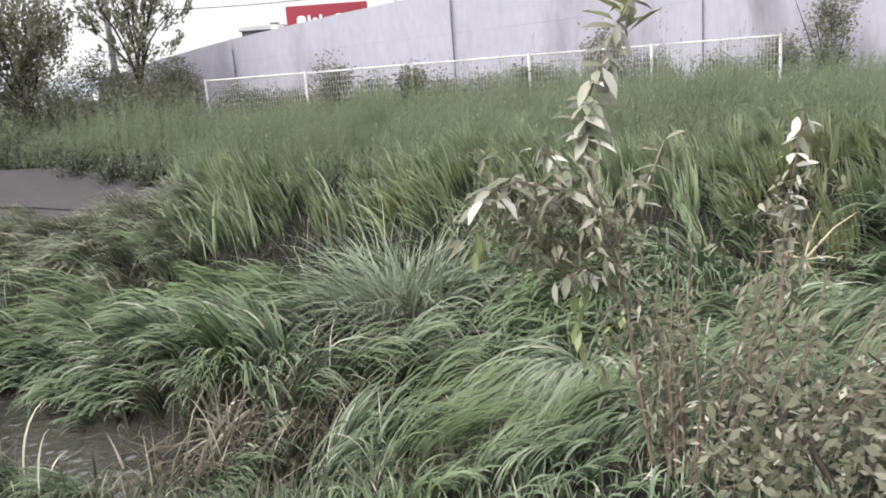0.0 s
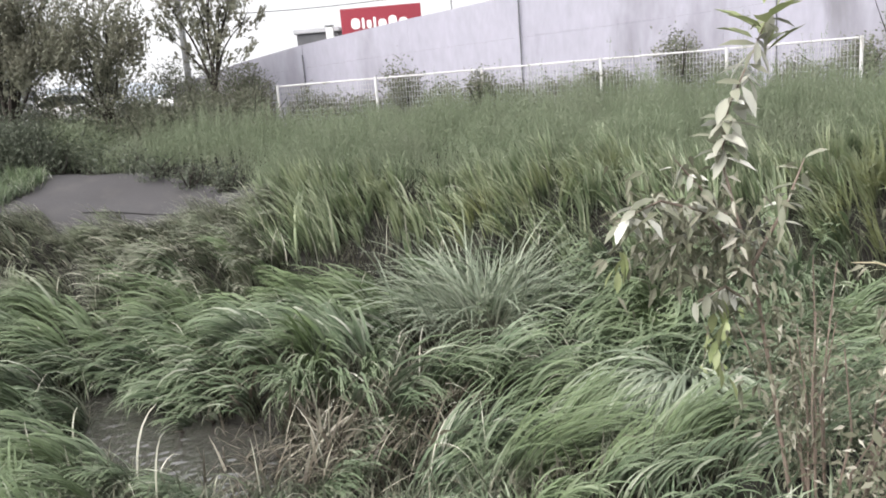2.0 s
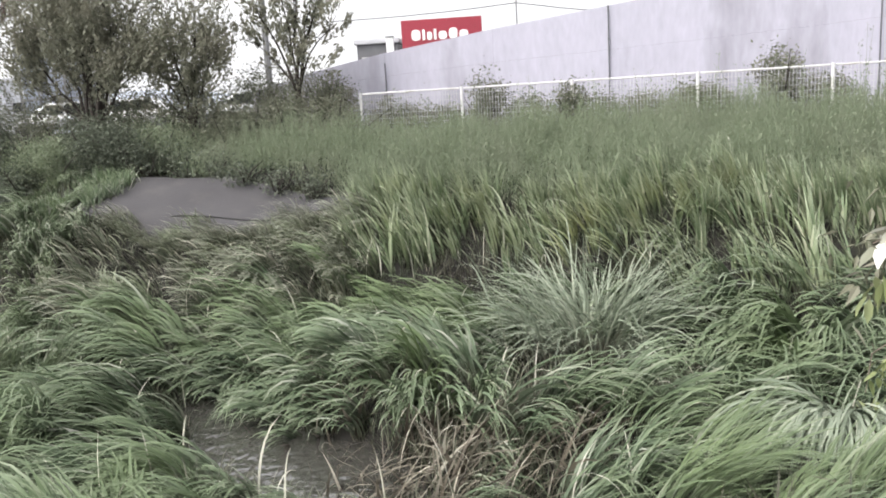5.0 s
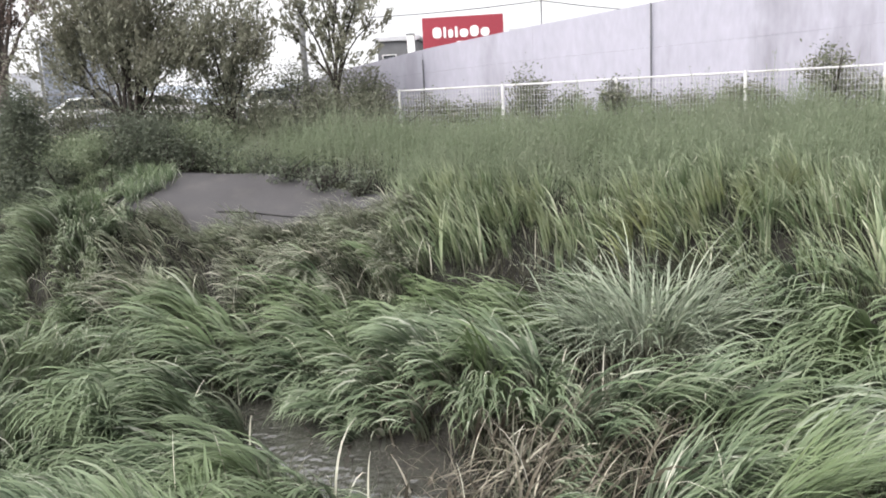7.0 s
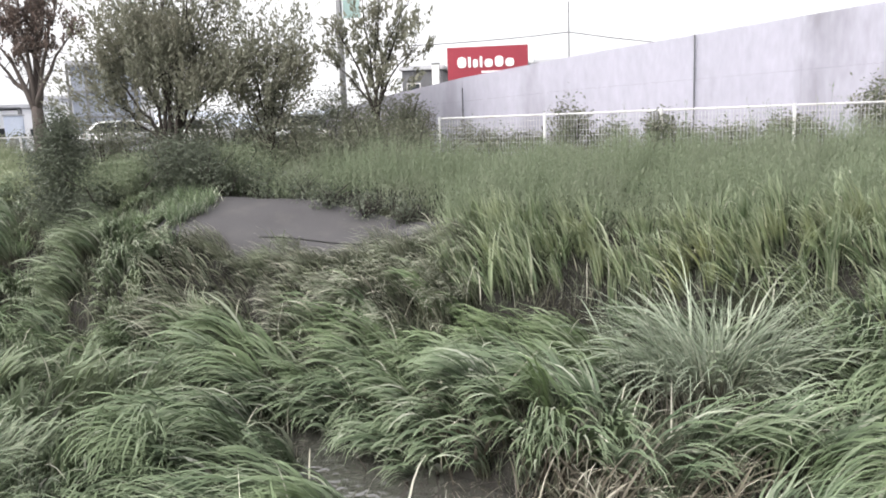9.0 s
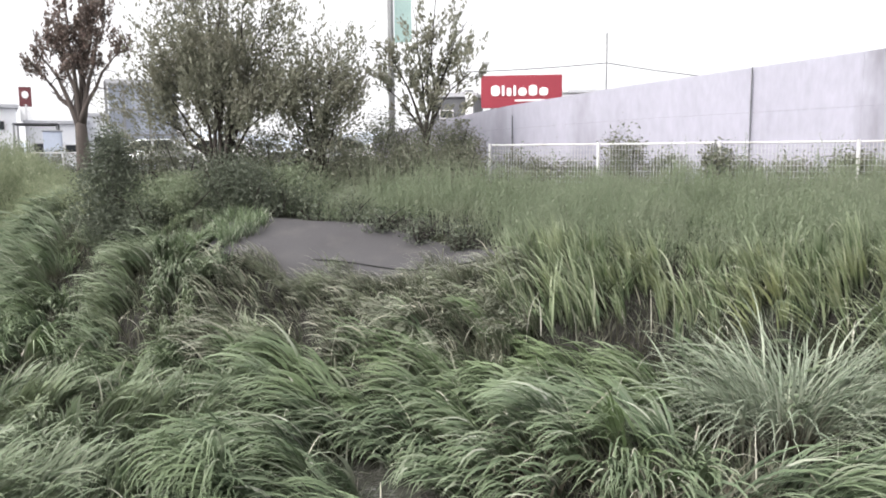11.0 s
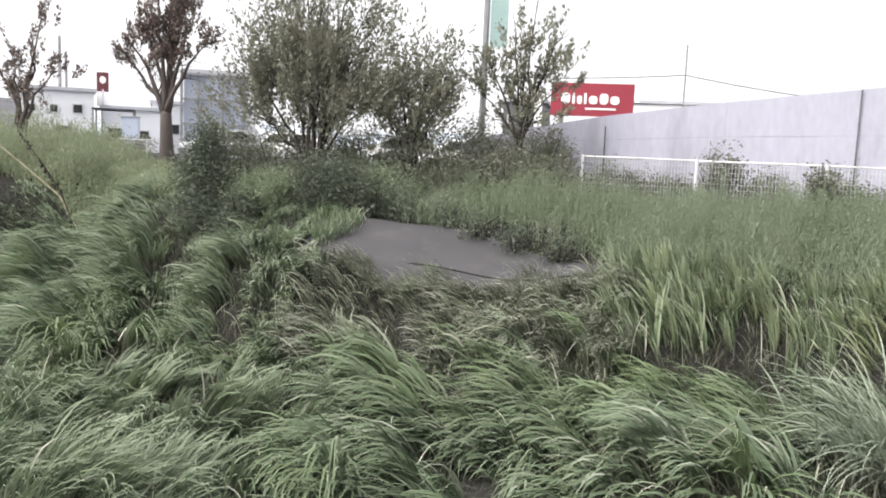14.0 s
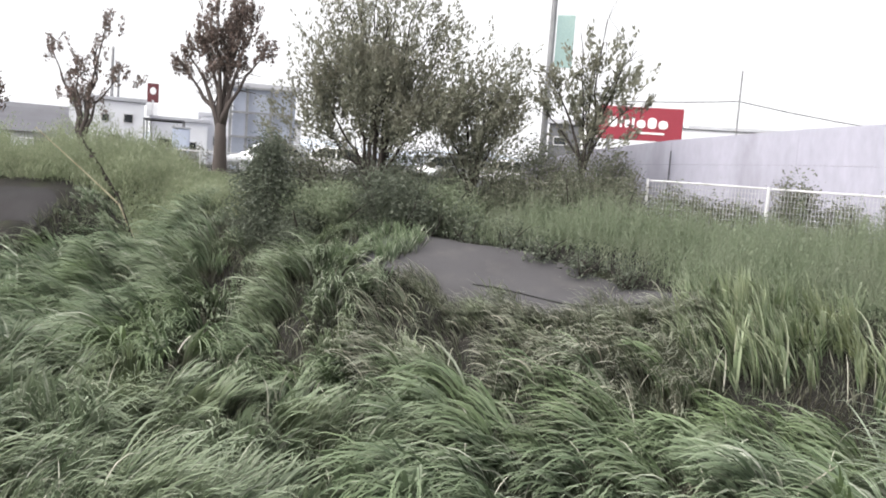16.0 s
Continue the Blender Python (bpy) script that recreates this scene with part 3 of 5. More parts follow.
low = low + 1.2 * np.exp(-(((c[:, 0] - 0.2) / 1.3) ** 2) - ((c[:, 1] - 9.35) / 0.4) ** 2)
size = (1 - 0.3 * smooth(c[:, 0], 1.4, 2.2) * (1 - smooth(c[:, 1], 5.6, 6.6))) * by_furrow * (1 - 0.4 * np.minimum(low, 1)) * silt_fringe(c) * (1 + 0.18 * tall) * (1.22 - 0.42 * np.minimum(share, 1.2) ** 2)
sag = 0.1 - 0.35 * smooth(-c[:, 0], 3.0, 4.4) * (1 - smooth(c[:, 1], 6.6, 8.2)) - 0.25 * smooth(c[:, 0], 0.5, 2.0) * (1 - smooth(c[:, 1], 5.5, 6.5))
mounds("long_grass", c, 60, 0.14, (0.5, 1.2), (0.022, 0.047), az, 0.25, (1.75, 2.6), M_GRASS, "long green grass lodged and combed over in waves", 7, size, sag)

# looser yellow-green grass on the hollow's western floor
off, share, own, tall = clumps(meadow, 0.9, 67)
az = fall(-0.5 + 0.9 * own, off, share) + rng.normal(0, 0.2, len(meadow))
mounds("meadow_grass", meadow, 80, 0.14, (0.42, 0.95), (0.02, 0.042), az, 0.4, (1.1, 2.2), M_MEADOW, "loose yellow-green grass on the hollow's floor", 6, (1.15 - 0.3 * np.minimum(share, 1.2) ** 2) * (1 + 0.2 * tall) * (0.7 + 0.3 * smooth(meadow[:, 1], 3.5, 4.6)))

# browner grass that hangs down the bank below the bare silt
c = scatter(-5.2, -0.9, 9.3, 10.9, 0.27)
n_, f_ = silt_edge(c[:, 0])
c = c[(c[:, 1] < n_ + 0.02) & (c[:, 1] > n_ - 1.45)]
mounds("fringe_grass", c, 40, 0.12, (0.5, 1.05), (0.012, 0.026), -2.6 + 0.45 * field(c[:, 0], c[:, 1], 1.2, 33), 0.35, (1.7, 2.5), M_FRINGE, "brownish grass hanging down the bank", 6, (0.5 + 0.45 * smooth(silt_edge(c[:, 0])[0] - c[:, 1], 0.1, 0.8)) * (1 - 0.3 * np.exp(-((gully(c[:, 0], c[:, 1]) / 0.4) ** 2))))

# yellower grass along the top of the bank: an upright back row, and a front row that leans out over the hollow
c = scatter(-1.25, 9.5, 7.6, 12.0, 0.27)
sh = c[:, 1] + bank_shift(c[:, 0]) + 0.4 * smooth(c[:, 0], 1.0, 2.4)
rear = c[(sh > 10.15) & (sh < 10.8)]
az = -2.9 + 0.8 * field(rear[:, 0], rear[:, 1], 0.8, 5)
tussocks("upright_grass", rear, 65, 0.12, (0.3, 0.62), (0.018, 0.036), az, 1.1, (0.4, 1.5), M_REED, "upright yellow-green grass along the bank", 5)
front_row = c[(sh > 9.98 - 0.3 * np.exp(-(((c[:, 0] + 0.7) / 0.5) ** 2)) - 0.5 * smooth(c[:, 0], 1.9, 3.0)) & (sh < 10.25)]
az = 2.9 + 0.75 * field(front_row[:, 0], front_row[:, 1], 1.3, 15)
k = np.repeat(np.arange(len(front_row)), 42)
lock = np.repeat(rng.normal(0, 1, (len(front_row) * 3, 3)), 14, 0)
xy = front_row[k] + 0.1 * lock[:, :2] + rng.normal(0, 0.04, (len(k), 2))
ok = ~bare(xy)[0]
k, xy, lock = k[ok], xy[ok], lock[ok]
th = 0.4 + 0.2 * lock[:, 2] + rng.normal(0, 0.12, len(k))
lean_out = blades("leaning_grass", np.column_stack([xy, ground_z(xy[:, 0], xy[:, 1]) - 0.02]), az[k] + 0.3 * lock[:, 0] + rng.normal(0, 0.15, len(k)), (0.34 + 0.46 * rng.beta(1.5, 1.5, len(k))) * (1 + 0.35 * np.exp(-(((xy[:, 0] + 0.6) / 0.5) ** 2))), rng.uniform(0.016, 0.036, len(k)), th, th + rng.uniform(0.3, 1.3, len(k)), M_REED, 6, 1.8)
tagged(lean_out, "yellow-green grass leaning out from the bank", "grass", kind="stuff")

# big tussocks at the hollow's western rim
c = scatter(-16.5, -5.4, 9.6, 16.6, 0.4)
ok = (c[:, 1] + bank_shift(c[:, 0]) > 9.6) & ~((c[:, 0] < -13.9) & (c[:, 1] > 13.7 + 0.35 * (c[:, 0] + 14))) & (c[:, 1] < 13.0 + 2.6 * smooth(-c[:, 0], 8.4, 10.2))
c = c[ok & ~trough(c)]
c = np.concatenate([c, np.column_stack([rng.uniform(-11.6, -9.6, 22), rng.uniform(13.2, 14.6, 22)]), np.column_stack([rng.uniform(-14.1, -11.2, 60), rng.uniform(14.5, 16.8, 60)])])
az = over_mounds(c[:, 0], c[:, 1], -2.6 + 0.8 * field(c[:, 0], c[:, 1], 0.8, 9)) + rng.normal(0, 0.15, len(c))
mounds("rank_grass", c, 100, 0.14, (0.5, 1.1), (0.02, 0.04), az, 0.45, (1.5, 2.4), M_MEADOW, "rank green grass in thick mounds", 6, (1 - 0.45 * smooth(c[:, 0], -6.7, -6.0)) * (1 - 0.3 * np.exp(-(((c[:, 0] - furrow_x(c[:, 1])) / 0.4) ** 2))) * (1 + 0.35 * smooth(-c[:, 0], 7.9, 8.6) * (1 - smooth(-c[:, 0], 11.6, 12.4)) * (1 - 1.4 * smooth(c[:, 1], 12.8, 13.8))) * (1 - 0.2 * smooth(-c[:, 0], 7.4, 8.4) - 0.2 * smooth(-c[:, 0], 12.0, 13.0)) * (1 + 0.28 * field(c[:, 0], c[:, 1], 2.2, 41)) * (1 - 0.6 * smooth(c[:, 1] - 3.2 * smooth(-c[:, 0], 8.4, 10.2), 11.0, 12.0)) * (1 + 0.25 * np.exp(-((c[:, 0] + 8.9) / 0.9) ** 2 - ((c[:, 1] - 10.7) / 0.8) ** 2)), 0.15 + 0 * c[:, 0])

# thin dead wisps along the front of the silt
n = 2600
wx = rng.uniform(-5.1, -1.6, n)
wy = silt_edge(wx)[0] - 0.05 + 0.5 * rng.random(n) ** 2.2 * (0.6 + 0.6 * field(wx, wx * 0, 4.0, 19))
wisps = blades("dead_wisps", np.column_stack([wx, wy, ground_z(wx, wy)]), -2.4 + rng.normal(0, 0.7, n), rng.uniform(0.14, 0.42, n), rng.uniform(0.006, 0.014, n), rng.uniform(0.2, 0.9, n), rng.uniform(1.2, 2.2, n), M_FRINGE, 4)
tagged(wisps, "thin dead grass wisps lying over the silt's edge", "grass", kind="stuff")

# one pale tussock that stands up in a fan
def fan_tussock(x, y):
    t = thing("grass_tussock", x, y, float(ground_z(x, y)), "pale grey-green tussock standing up in a fan, straw-coloured at its foot", "grass")
    n = 1700
    az_ = np.where(rng.random(n) < 0.7, rng.normal(0.25, 0.7, n), rng.normal(2.9, 0.7, n))
    r = np.abs(rng.normal(0, 0.24, n))
    root = np.column_stack([r * np.cos(az_) * 1.5 + rng.normal(0, 0.12, n), r * np.sin(az_) + rng.normal(0, 0.06, n), np.full(n, -0.02)])
    az_ = az_ + rng.normal(0, 0.35, n)
    th = rng.uniform(0.02, 0.7, n)
    blades("tuft", root, az_, 0.55 + 1.45 * rng.beta(1.6, 1.8, n), rng.uniform(0.012, 0.026, n), th, th + rng.uniform(0.8, 2.2, n), M_PALE, 8, 1.35, t)
    m = 110
    ad = rng.uniform(-np.pi, np.pi, m)
    blades("dead_base", np.column_stack([0.2 * np.cos(ad), 0.2 * np.sin(ad), np.full(m, -0.02)]), ad, rng.uniform(0.3, 0.6, m), rng.uniform(0.008, 0.02, m), rng.uniform(0.0, 0.4, m), rng.uniform(0.4, 1.2, m), M_DRY, 5, 1.3, t)
    return t


fan_tussock(1.56, 8.48)


def drooping_tussock(x, y):
    t = thing("grass_tussock", x, y, float(ground_z(x, y)), "tussock whose pale blades arch over and hang straight down", "grass")
    n = 240
    a_ = rng.normal(-2.0, 0.6, n)
    root = np.column_stack([rng.normal(0.1, 0.1, n), rng.normal(0.05, 0.06, n), np.full(n, -0.02)])
    m = 70
    blades("tuft", root[:m] * 1.3, rng.uniform(-3.1, 3.1, m), rng.uniform(0.45, 0.9, m), rng.uniform(0.014, 0.026, m), rng.uniform(0.05, 0.4, m), rng.uniform(1.2, 2.3, m), M_GRASS, 7, 1.4, t)
    blades("hanging_tuft", root, a_, rng.uniform(1.0, 1.6, n), rng.uniform(0.016, 0.03, n), rng.uniform(0.05, 0.3, n), rng.uniform(2.7, 3.1, n), M_PALE, 9, 1.1, t)
    return t


drooping_tussock(3.05, 5.8)


# single bleached blades that stick out of the green
n = 420
xy = np.column_stack([rng.uniform(-9.5, 4.5, n), rng.uniform(4.6, 10.2, n)])
xy = xy[~bare(xy)[0] & ~bare(xy)[1]]
n = len(xy)
th = np.abs(rng.normal(0.35, 0.25, n))
bleached = blades("bleached_blades", np.column_stack([xy, ground_z(xy[:, 0], xy[:, 1]) - 0.02]), rng.uniform(-3.1, 3.1, n), rng.uniform(0.5, 0.85, n), rng.uniform(0.011, 0.022, n), th, th + rng.uniform(0.7, 2.5, n), M_BLEACHED, 7, 2.6)
tagged(bleached, "single bleached straw blades among the green grass", "grass", kind="stuff")

# upright tufts along the silt's western side
c = np.column_stack([rng.uniform(-6.3, -5.3, 16), rng.uniform(10.6, 12.4, 16)])
fy = rng.uniform(9.9, 12.7, 12)
c = np.concatenate([c, np.column_stack([furrow_x(fy) + rng.normal(-0.12, 0.16, 12), fy])])
k = np.repeat(np.arange(28), 60)
xy = c[k] + rng.normal(0, 0.08, (len(k), 2))
side = blades("tuft_grass", np.column_stack([xy, ground_z(xy[:, 0], xy[:, 1]) - 0.02]), rng.uniform(-3.1, 3.1, len(k)), rng.uniform(0.16, 0.4, len(k)) * np.where(k < 16, 1.0, 1.4), rng.uniform(0.01, 0.022, len(k)), rng.uniform(0.1, 0.6, len(k)), rng.uniform(0.3, 1.4, len(k)), M_GRASS, 5)
tagged(side, "upright tufts of grass beside the silt and in the furrow", "grass", kind="stuff")

# short turf on the near bank
n = 60000
xy = np.column_stack([rng.uniform(-12, 9, n), rng.uniform(-6, 4.2, n)])
turf = blades("turf", np.column_stack([xy, ground_z(xy[:, 0], xy[:, 1]) - 0.01]), rng.uniform(-3.1, 3.1, n), rng.uniform(0.08, 0.25, n), rng.uniform(0.008, 0.018, n), rng.uniform(0.0, 0.6, n), rng.uniform(0.4, 1.8, n), M_GRASS, 3)
tagged(turf, "short green turf on the near bank", "grass", kind="stuff")

# dry straw round the puddle
c = scatter(-2.8, 2.2, 4.0, 7.8, 0.2)
u, v = puddle_uv(c[:, 0], c[:, 1])
c = c[(np.hypot((u - 0.8) / 2.0, (v - 0.65) / 0.6) < 1) & (rng.random(len(c)) > 0.5 * (np.hypot(u / 1.85, v / 0.4) < 1))]
bed = scatter(-1.2, 1.5, 4.6, 6.9, 0.16)
bed = bed[straw_bed(bed)]
c = np.concatenate([c, bed])
n = int(len(c) * 3.0)
k = rng.integers(0, len(c), n)
xy = c[k] + rng.normal(0, 0.09, (n, 2))
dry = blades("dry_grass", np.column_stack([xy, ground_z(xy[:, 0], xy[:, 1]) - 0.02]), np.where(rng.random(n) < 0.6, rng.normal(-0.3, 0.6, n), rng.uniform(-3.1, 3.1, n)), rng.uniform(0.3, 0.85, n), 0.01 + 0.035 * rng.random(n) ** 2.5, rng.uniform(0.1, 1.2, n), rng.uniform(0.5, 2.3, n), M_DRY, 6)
tagged(dry, "broken straw-coloured grass blades at the puddle's edge", "grass", kind="stuff")


def weeds(name, p, height, material, label, leaf=0.055, per=34, bush=0.025):
    """Tall weeds: thin stems closely set with narrow leaves."""
    n = len(p)
    h = height * rng.uniform(0.62, 1.12, n) * (1 + 0.48 * (rng.random(n) > 0.94)) * (1 + 0.2 * field(p[:, 0], p[:, 1], 1.3, 11) + 0.36 * field(p[:, 0], p[:, 1], 5.0, 12))
    z = ground_z(p[:, 0], p[:, 1])
    lean = rng.normal(0, 0.12, (n, 2))
    k = np.repeat(np.arange(n), per)
    s = rng.uniform(0.03, 1.0, len(k)) ** 0.85
    q = np.column_stack([p[k] + lean[k] * (s * h[k])[:, None] + rng.normal(0, bush, (len(k), 2)), z[k] + s * h[k]])
    a = rng.uniform(0, 2 * np.pi, len(k))
    out = np.column_stack([np.cos(a), np.sin(a), rng.uniform(0.9, 3.6, len(k))])
    out /= np.linalg.norm(out, axis=1)[:, None]
    ln = leaf * rng.uniform(0.6, 1.4, len(k)) * (1.25 - 0.6 * s)
    side = np.cross(out, rng.normal(size=out.shape))
    side /= np.linalg.norm(side, axis=1)[:, None]
    v = np.stack([q, q + out * ln[:, None] * 0.5 + side * ln[:, None] * 0.14, q + out * ln[:, None], q + out * ln[:, None] * 0.5 - side * ln[:, None] * 0.14], 1)
    w = np.array([0.004, 0, 0])
    base = np.column_stack([p, z - 0.02])
    top = np.column_stack([p + lean * h[:, None], z + h])
    st = np.stack([base - w, base + w, top + w * 0.4, top - w * 0.4], 1)
    verts = np.concatenate([v.reshape(-1, 3), st.reshape(-1, 3)])
    ob = quads_object(name, verts, np.arange(len(verts)).reshape(-1, 4), material)
    return tagged(ob, label, "weeds", kind="stuff")


p = scatter(-6.2, 13.0, 8.6, 16.0, 0.085)
n_, f_ = silt_edge(p[:, 0])
front = np.where(p[:, 0] < -1.5, f_ + 0.05, 10.6 - 0.4 * smooth(p[:, 0], 1.0, 2.4) - bank_shift(p[:, 0]))
front = np.where(p[:, 0] < -5.2, 12.9, front)
p = p[(p[:, 1] > front + 0.15 * field(p[:, 0], p[:, 1], 3, 2)) & (p[:, 1] < 15.3 - 0.23 * (p[:, 0] + 1.95) - 0.2)]
weeds("tall_weeds", p, 0.5 + 0.16 * (1 - smooth(p[:, 1], 11.5, 14)), M_WEED, "dense grey-green tall weeds in front of the fence")
p = scatter(-26, -8.6, 13.0, 25.0, 0.14)
p = p[(p[:, 1] > 16.6 - 0.25 * (p[:, 0] + 15) * (p[:, 0] > -15) - 1.2 * smooth(p[:, 0], -13, -11)) & (p[:, 1] < 22.2 + 0.33 * (p[:, 0] + 15))]
low = smooth(p[:, 0] + 0.637 * p[:, 1], -1.9, -0.4)
off, share, own, tall = clumps(p, 1.15, 73, (-28, -6, 11, 27))
weeds("field_weeds", p, (1 - 0.68 * low) * (0.5 + 0.4 * smooth(-p[:, 0], 13.0, 16.0)) * (1.3 - 0.55 * np.minimum(share, 1.2) ** 2) * (1 + 0.28 * tall), M_FIELD, "bright yellow-green weeds filling the field", leaf=0.095, per=64, bush=0.1)


# ---- concrete ramp wall ----
WALL_X = [-40, -4.4, -2.4, 0.6, 2.8, 6.0, 20, 60]
WALL_TOP = [2.4, 3.1, 3.58, 4.01, 4.28, 4.67, 6.4, 9.0]


def wall_y(x):
    return 15.9 - 0.1 * x


def wall_top(x):
    return float(np.interp(x, WALL_X, WALL_TOP))


def wall_seam(x):
    return float(np.interp(x, [-10, 0.2, 6.0, 40], [2.7, 3.36, 3.61, 6.0]))


def slab(bm, corners, depth):
    f = [bm.verts.new((x, wall_y(x) - depth, z)) for x, z in corners]
    b = [bm.verts.new((x, wall_y(x) + 0.018, z)) for x, z in corners]
    bm.faces.new(f)
    for k in range(len(f)):
        j = (k + 1) % len(f)
        bm.faces.new((f[k], b[k], b[j], f[j]))


def ramp_wall():
    wall = thing("wall_north", label="long pale lavender-grey concrete ramp wall, streaked with stains", category="wall")
    wall["kind"] = "structure"
    xs = np.concatenate([[-4.4, -3.0, -1.57, 0.59, 2.78, 4.64], np.arange(6.6, 40.1, 1.9)])
    bm = bmesh.new()
    ring = [bm.verts.new((x, wall_y(x) + 0.02 + d, z)) for d in (0, 0.3) for x, z in [(xx, wall_top(xx) - 0.004) for xx in xs] + [(xs[-1], 1.2), (xs[0], 1.2)]]
    half = len(ring) // 2
    bm.faces.new(ring[:half])
    bm.faces.new(list(reversed(ring[half:])))
    for i in range(half):
        j = (i + 1) % half
        bm.faces.new((ring[i], ring[half + i], ring[half + j], ring[j]))
    part("core", bm, M_WALL_DARK, wall)
    for x0, x1 in zip(xs, xs[1:]):
        g = 0.0015
        a, b = x0 + g, x1 - g
        bm = bmesh.new()
        slab(bm, [(a, 1.2), (b, 1.2), (b, wall_seam(b) - 0.002), (a, wall_seam(a) - 0.002)], 0.0155)
        part("panel", bm, M_WALL, wall)
        bm = bmesh.new()
        slab(bm, [(a, wall_seam(a) + 0.002), (b, wall_seam(b) + 0.002), (b, wall_top(b)), (a, wall_top(a))], 0.0145)
        part("panel", bm, M_WALL, wall)
    return wall


def drain_pipe(x, z0, z1, r=0.013):
    d = thing("drain_pipe", x, wall_y(x) - 0.05, z0, "thin dark pipe fixed upright on the ramp wall", "pipe")
    bm = bmesh.new()
    tube(bm, [(0, 0, 0), (0, 0, z1 - z0)], [r, r], 8)
    part("pipe", bm, M_DARK, d)
    for f in (0.25, 0.75):
        bm = bmesh.new()
        tube(bm, [(0, 0, f * (z1 - z0) - 0.02), (0, 0, f * (z1 - z0) + 0.02)], [r * 1.5, r * 1.5], 8)
        part("clamp", bm, M_DARK, d)


for px_, pt_ in ((2.78, 4.28), (7.55, 4.86), (-1.57, 3.5)):
    drain_pipe(px_, 1.8, pt_)
ramp_wall()


# ---- white mesh fence ----
def fence(name, posts, top, height, label):
    f = thing(name, label=label, category="fence")
    for (x, y) in posts:
        bm = bmesh.new()
        tube(bm, [(x, y, float(ground_z(x, y)) - 0.1), (x, y, top + 0.03)], [0.028, 0.028], 8)
        part("post", bm, M_WHITE, f)
    for (x0, y0), (x1, y1) in zip(posts, posts[1:]):
        a, b = Vector((x0, y0, 0)), Vector((x1, y1, 0))
        d = (b - a).normalized()
        a2, b2 = a + d * 0.04, b - d * 0.04
        for z, r in ((top, 0.016), (top - height, 0.013)):
            bm = bmesh.new()
            tube(bm, [a2 + Vector((0, 0, z)), b2 + Vector((0, 0, z))], [r, r], 6)
            part("rail", bm, M_WHITE, f)
        n = 36
        w, out = 0.003, Vector((d.y, -d.x, 0))
        bm = bmesh.new()
        for k in range(1, n):
            q = a2 + (b2 - a2) * (k / n)
            tube(bm, [q + Vector((0, 0, top - height)), q + Vector((0, 0, top))], [0.0042, 0.0042], 4, False)
        for k in range(1, 9):
            z = Vector((0, 0, top - height * k / 9))
            tube(bm, [a2 + z - out * 0.005, b2 + z - out * 0.005], [0.003, 0.003], 4, False)
        part("mesh_panel", bm, M_WIRE, f)
    return f


FENCE = [(-1.95, 15.05), (-0.02, 14.53), (1.92, 14.02), (3.95, 13.6), (5.97, 13.2), (7.98, 12.76)]
fence("mesh_fence", FENCE, 2.92, 0.85, "white-painted mesh fence with round posts and a top rail")
LEFT = [(-28.2 + 1.93 * k, 18.3 + 0.52 * k) for k in range(10)]
fence("mesh_fence", LEFT, 2.86, 0.95, "low white fence along the field's far side")


# ---- trees and shrubs ----
def limb(bm, a, b, r0, r1, up, sides=6, steps=6):
    """A curved, tapering limb that sets off upwards and bends towards its end; returns points along it."""
    a, b = Vector(a), Vector(b)
    c_ = a.lerp(b, 0.4) + Vector((0, 0, up * (b - a).length)) - Vector(((b - a).x, (b - a).y, 0)) * 0.18
    pts = []
    for k in range(steps + 1):
        t = k / steps
        q = a * (1 - t) ** 2 + c_ * 2 * t * (1 - t) + b * t * t
        if 0 < k < steps:
            q = q + Vector(rng.normal(0, 0.018, 3)) * (b - a).length
        pts.append(q)
    tube(bm, pts, [r0 + (r1 - r0) * (k / steps) ** 0.8 for k in range(steps + 1)], sides)
    return pts


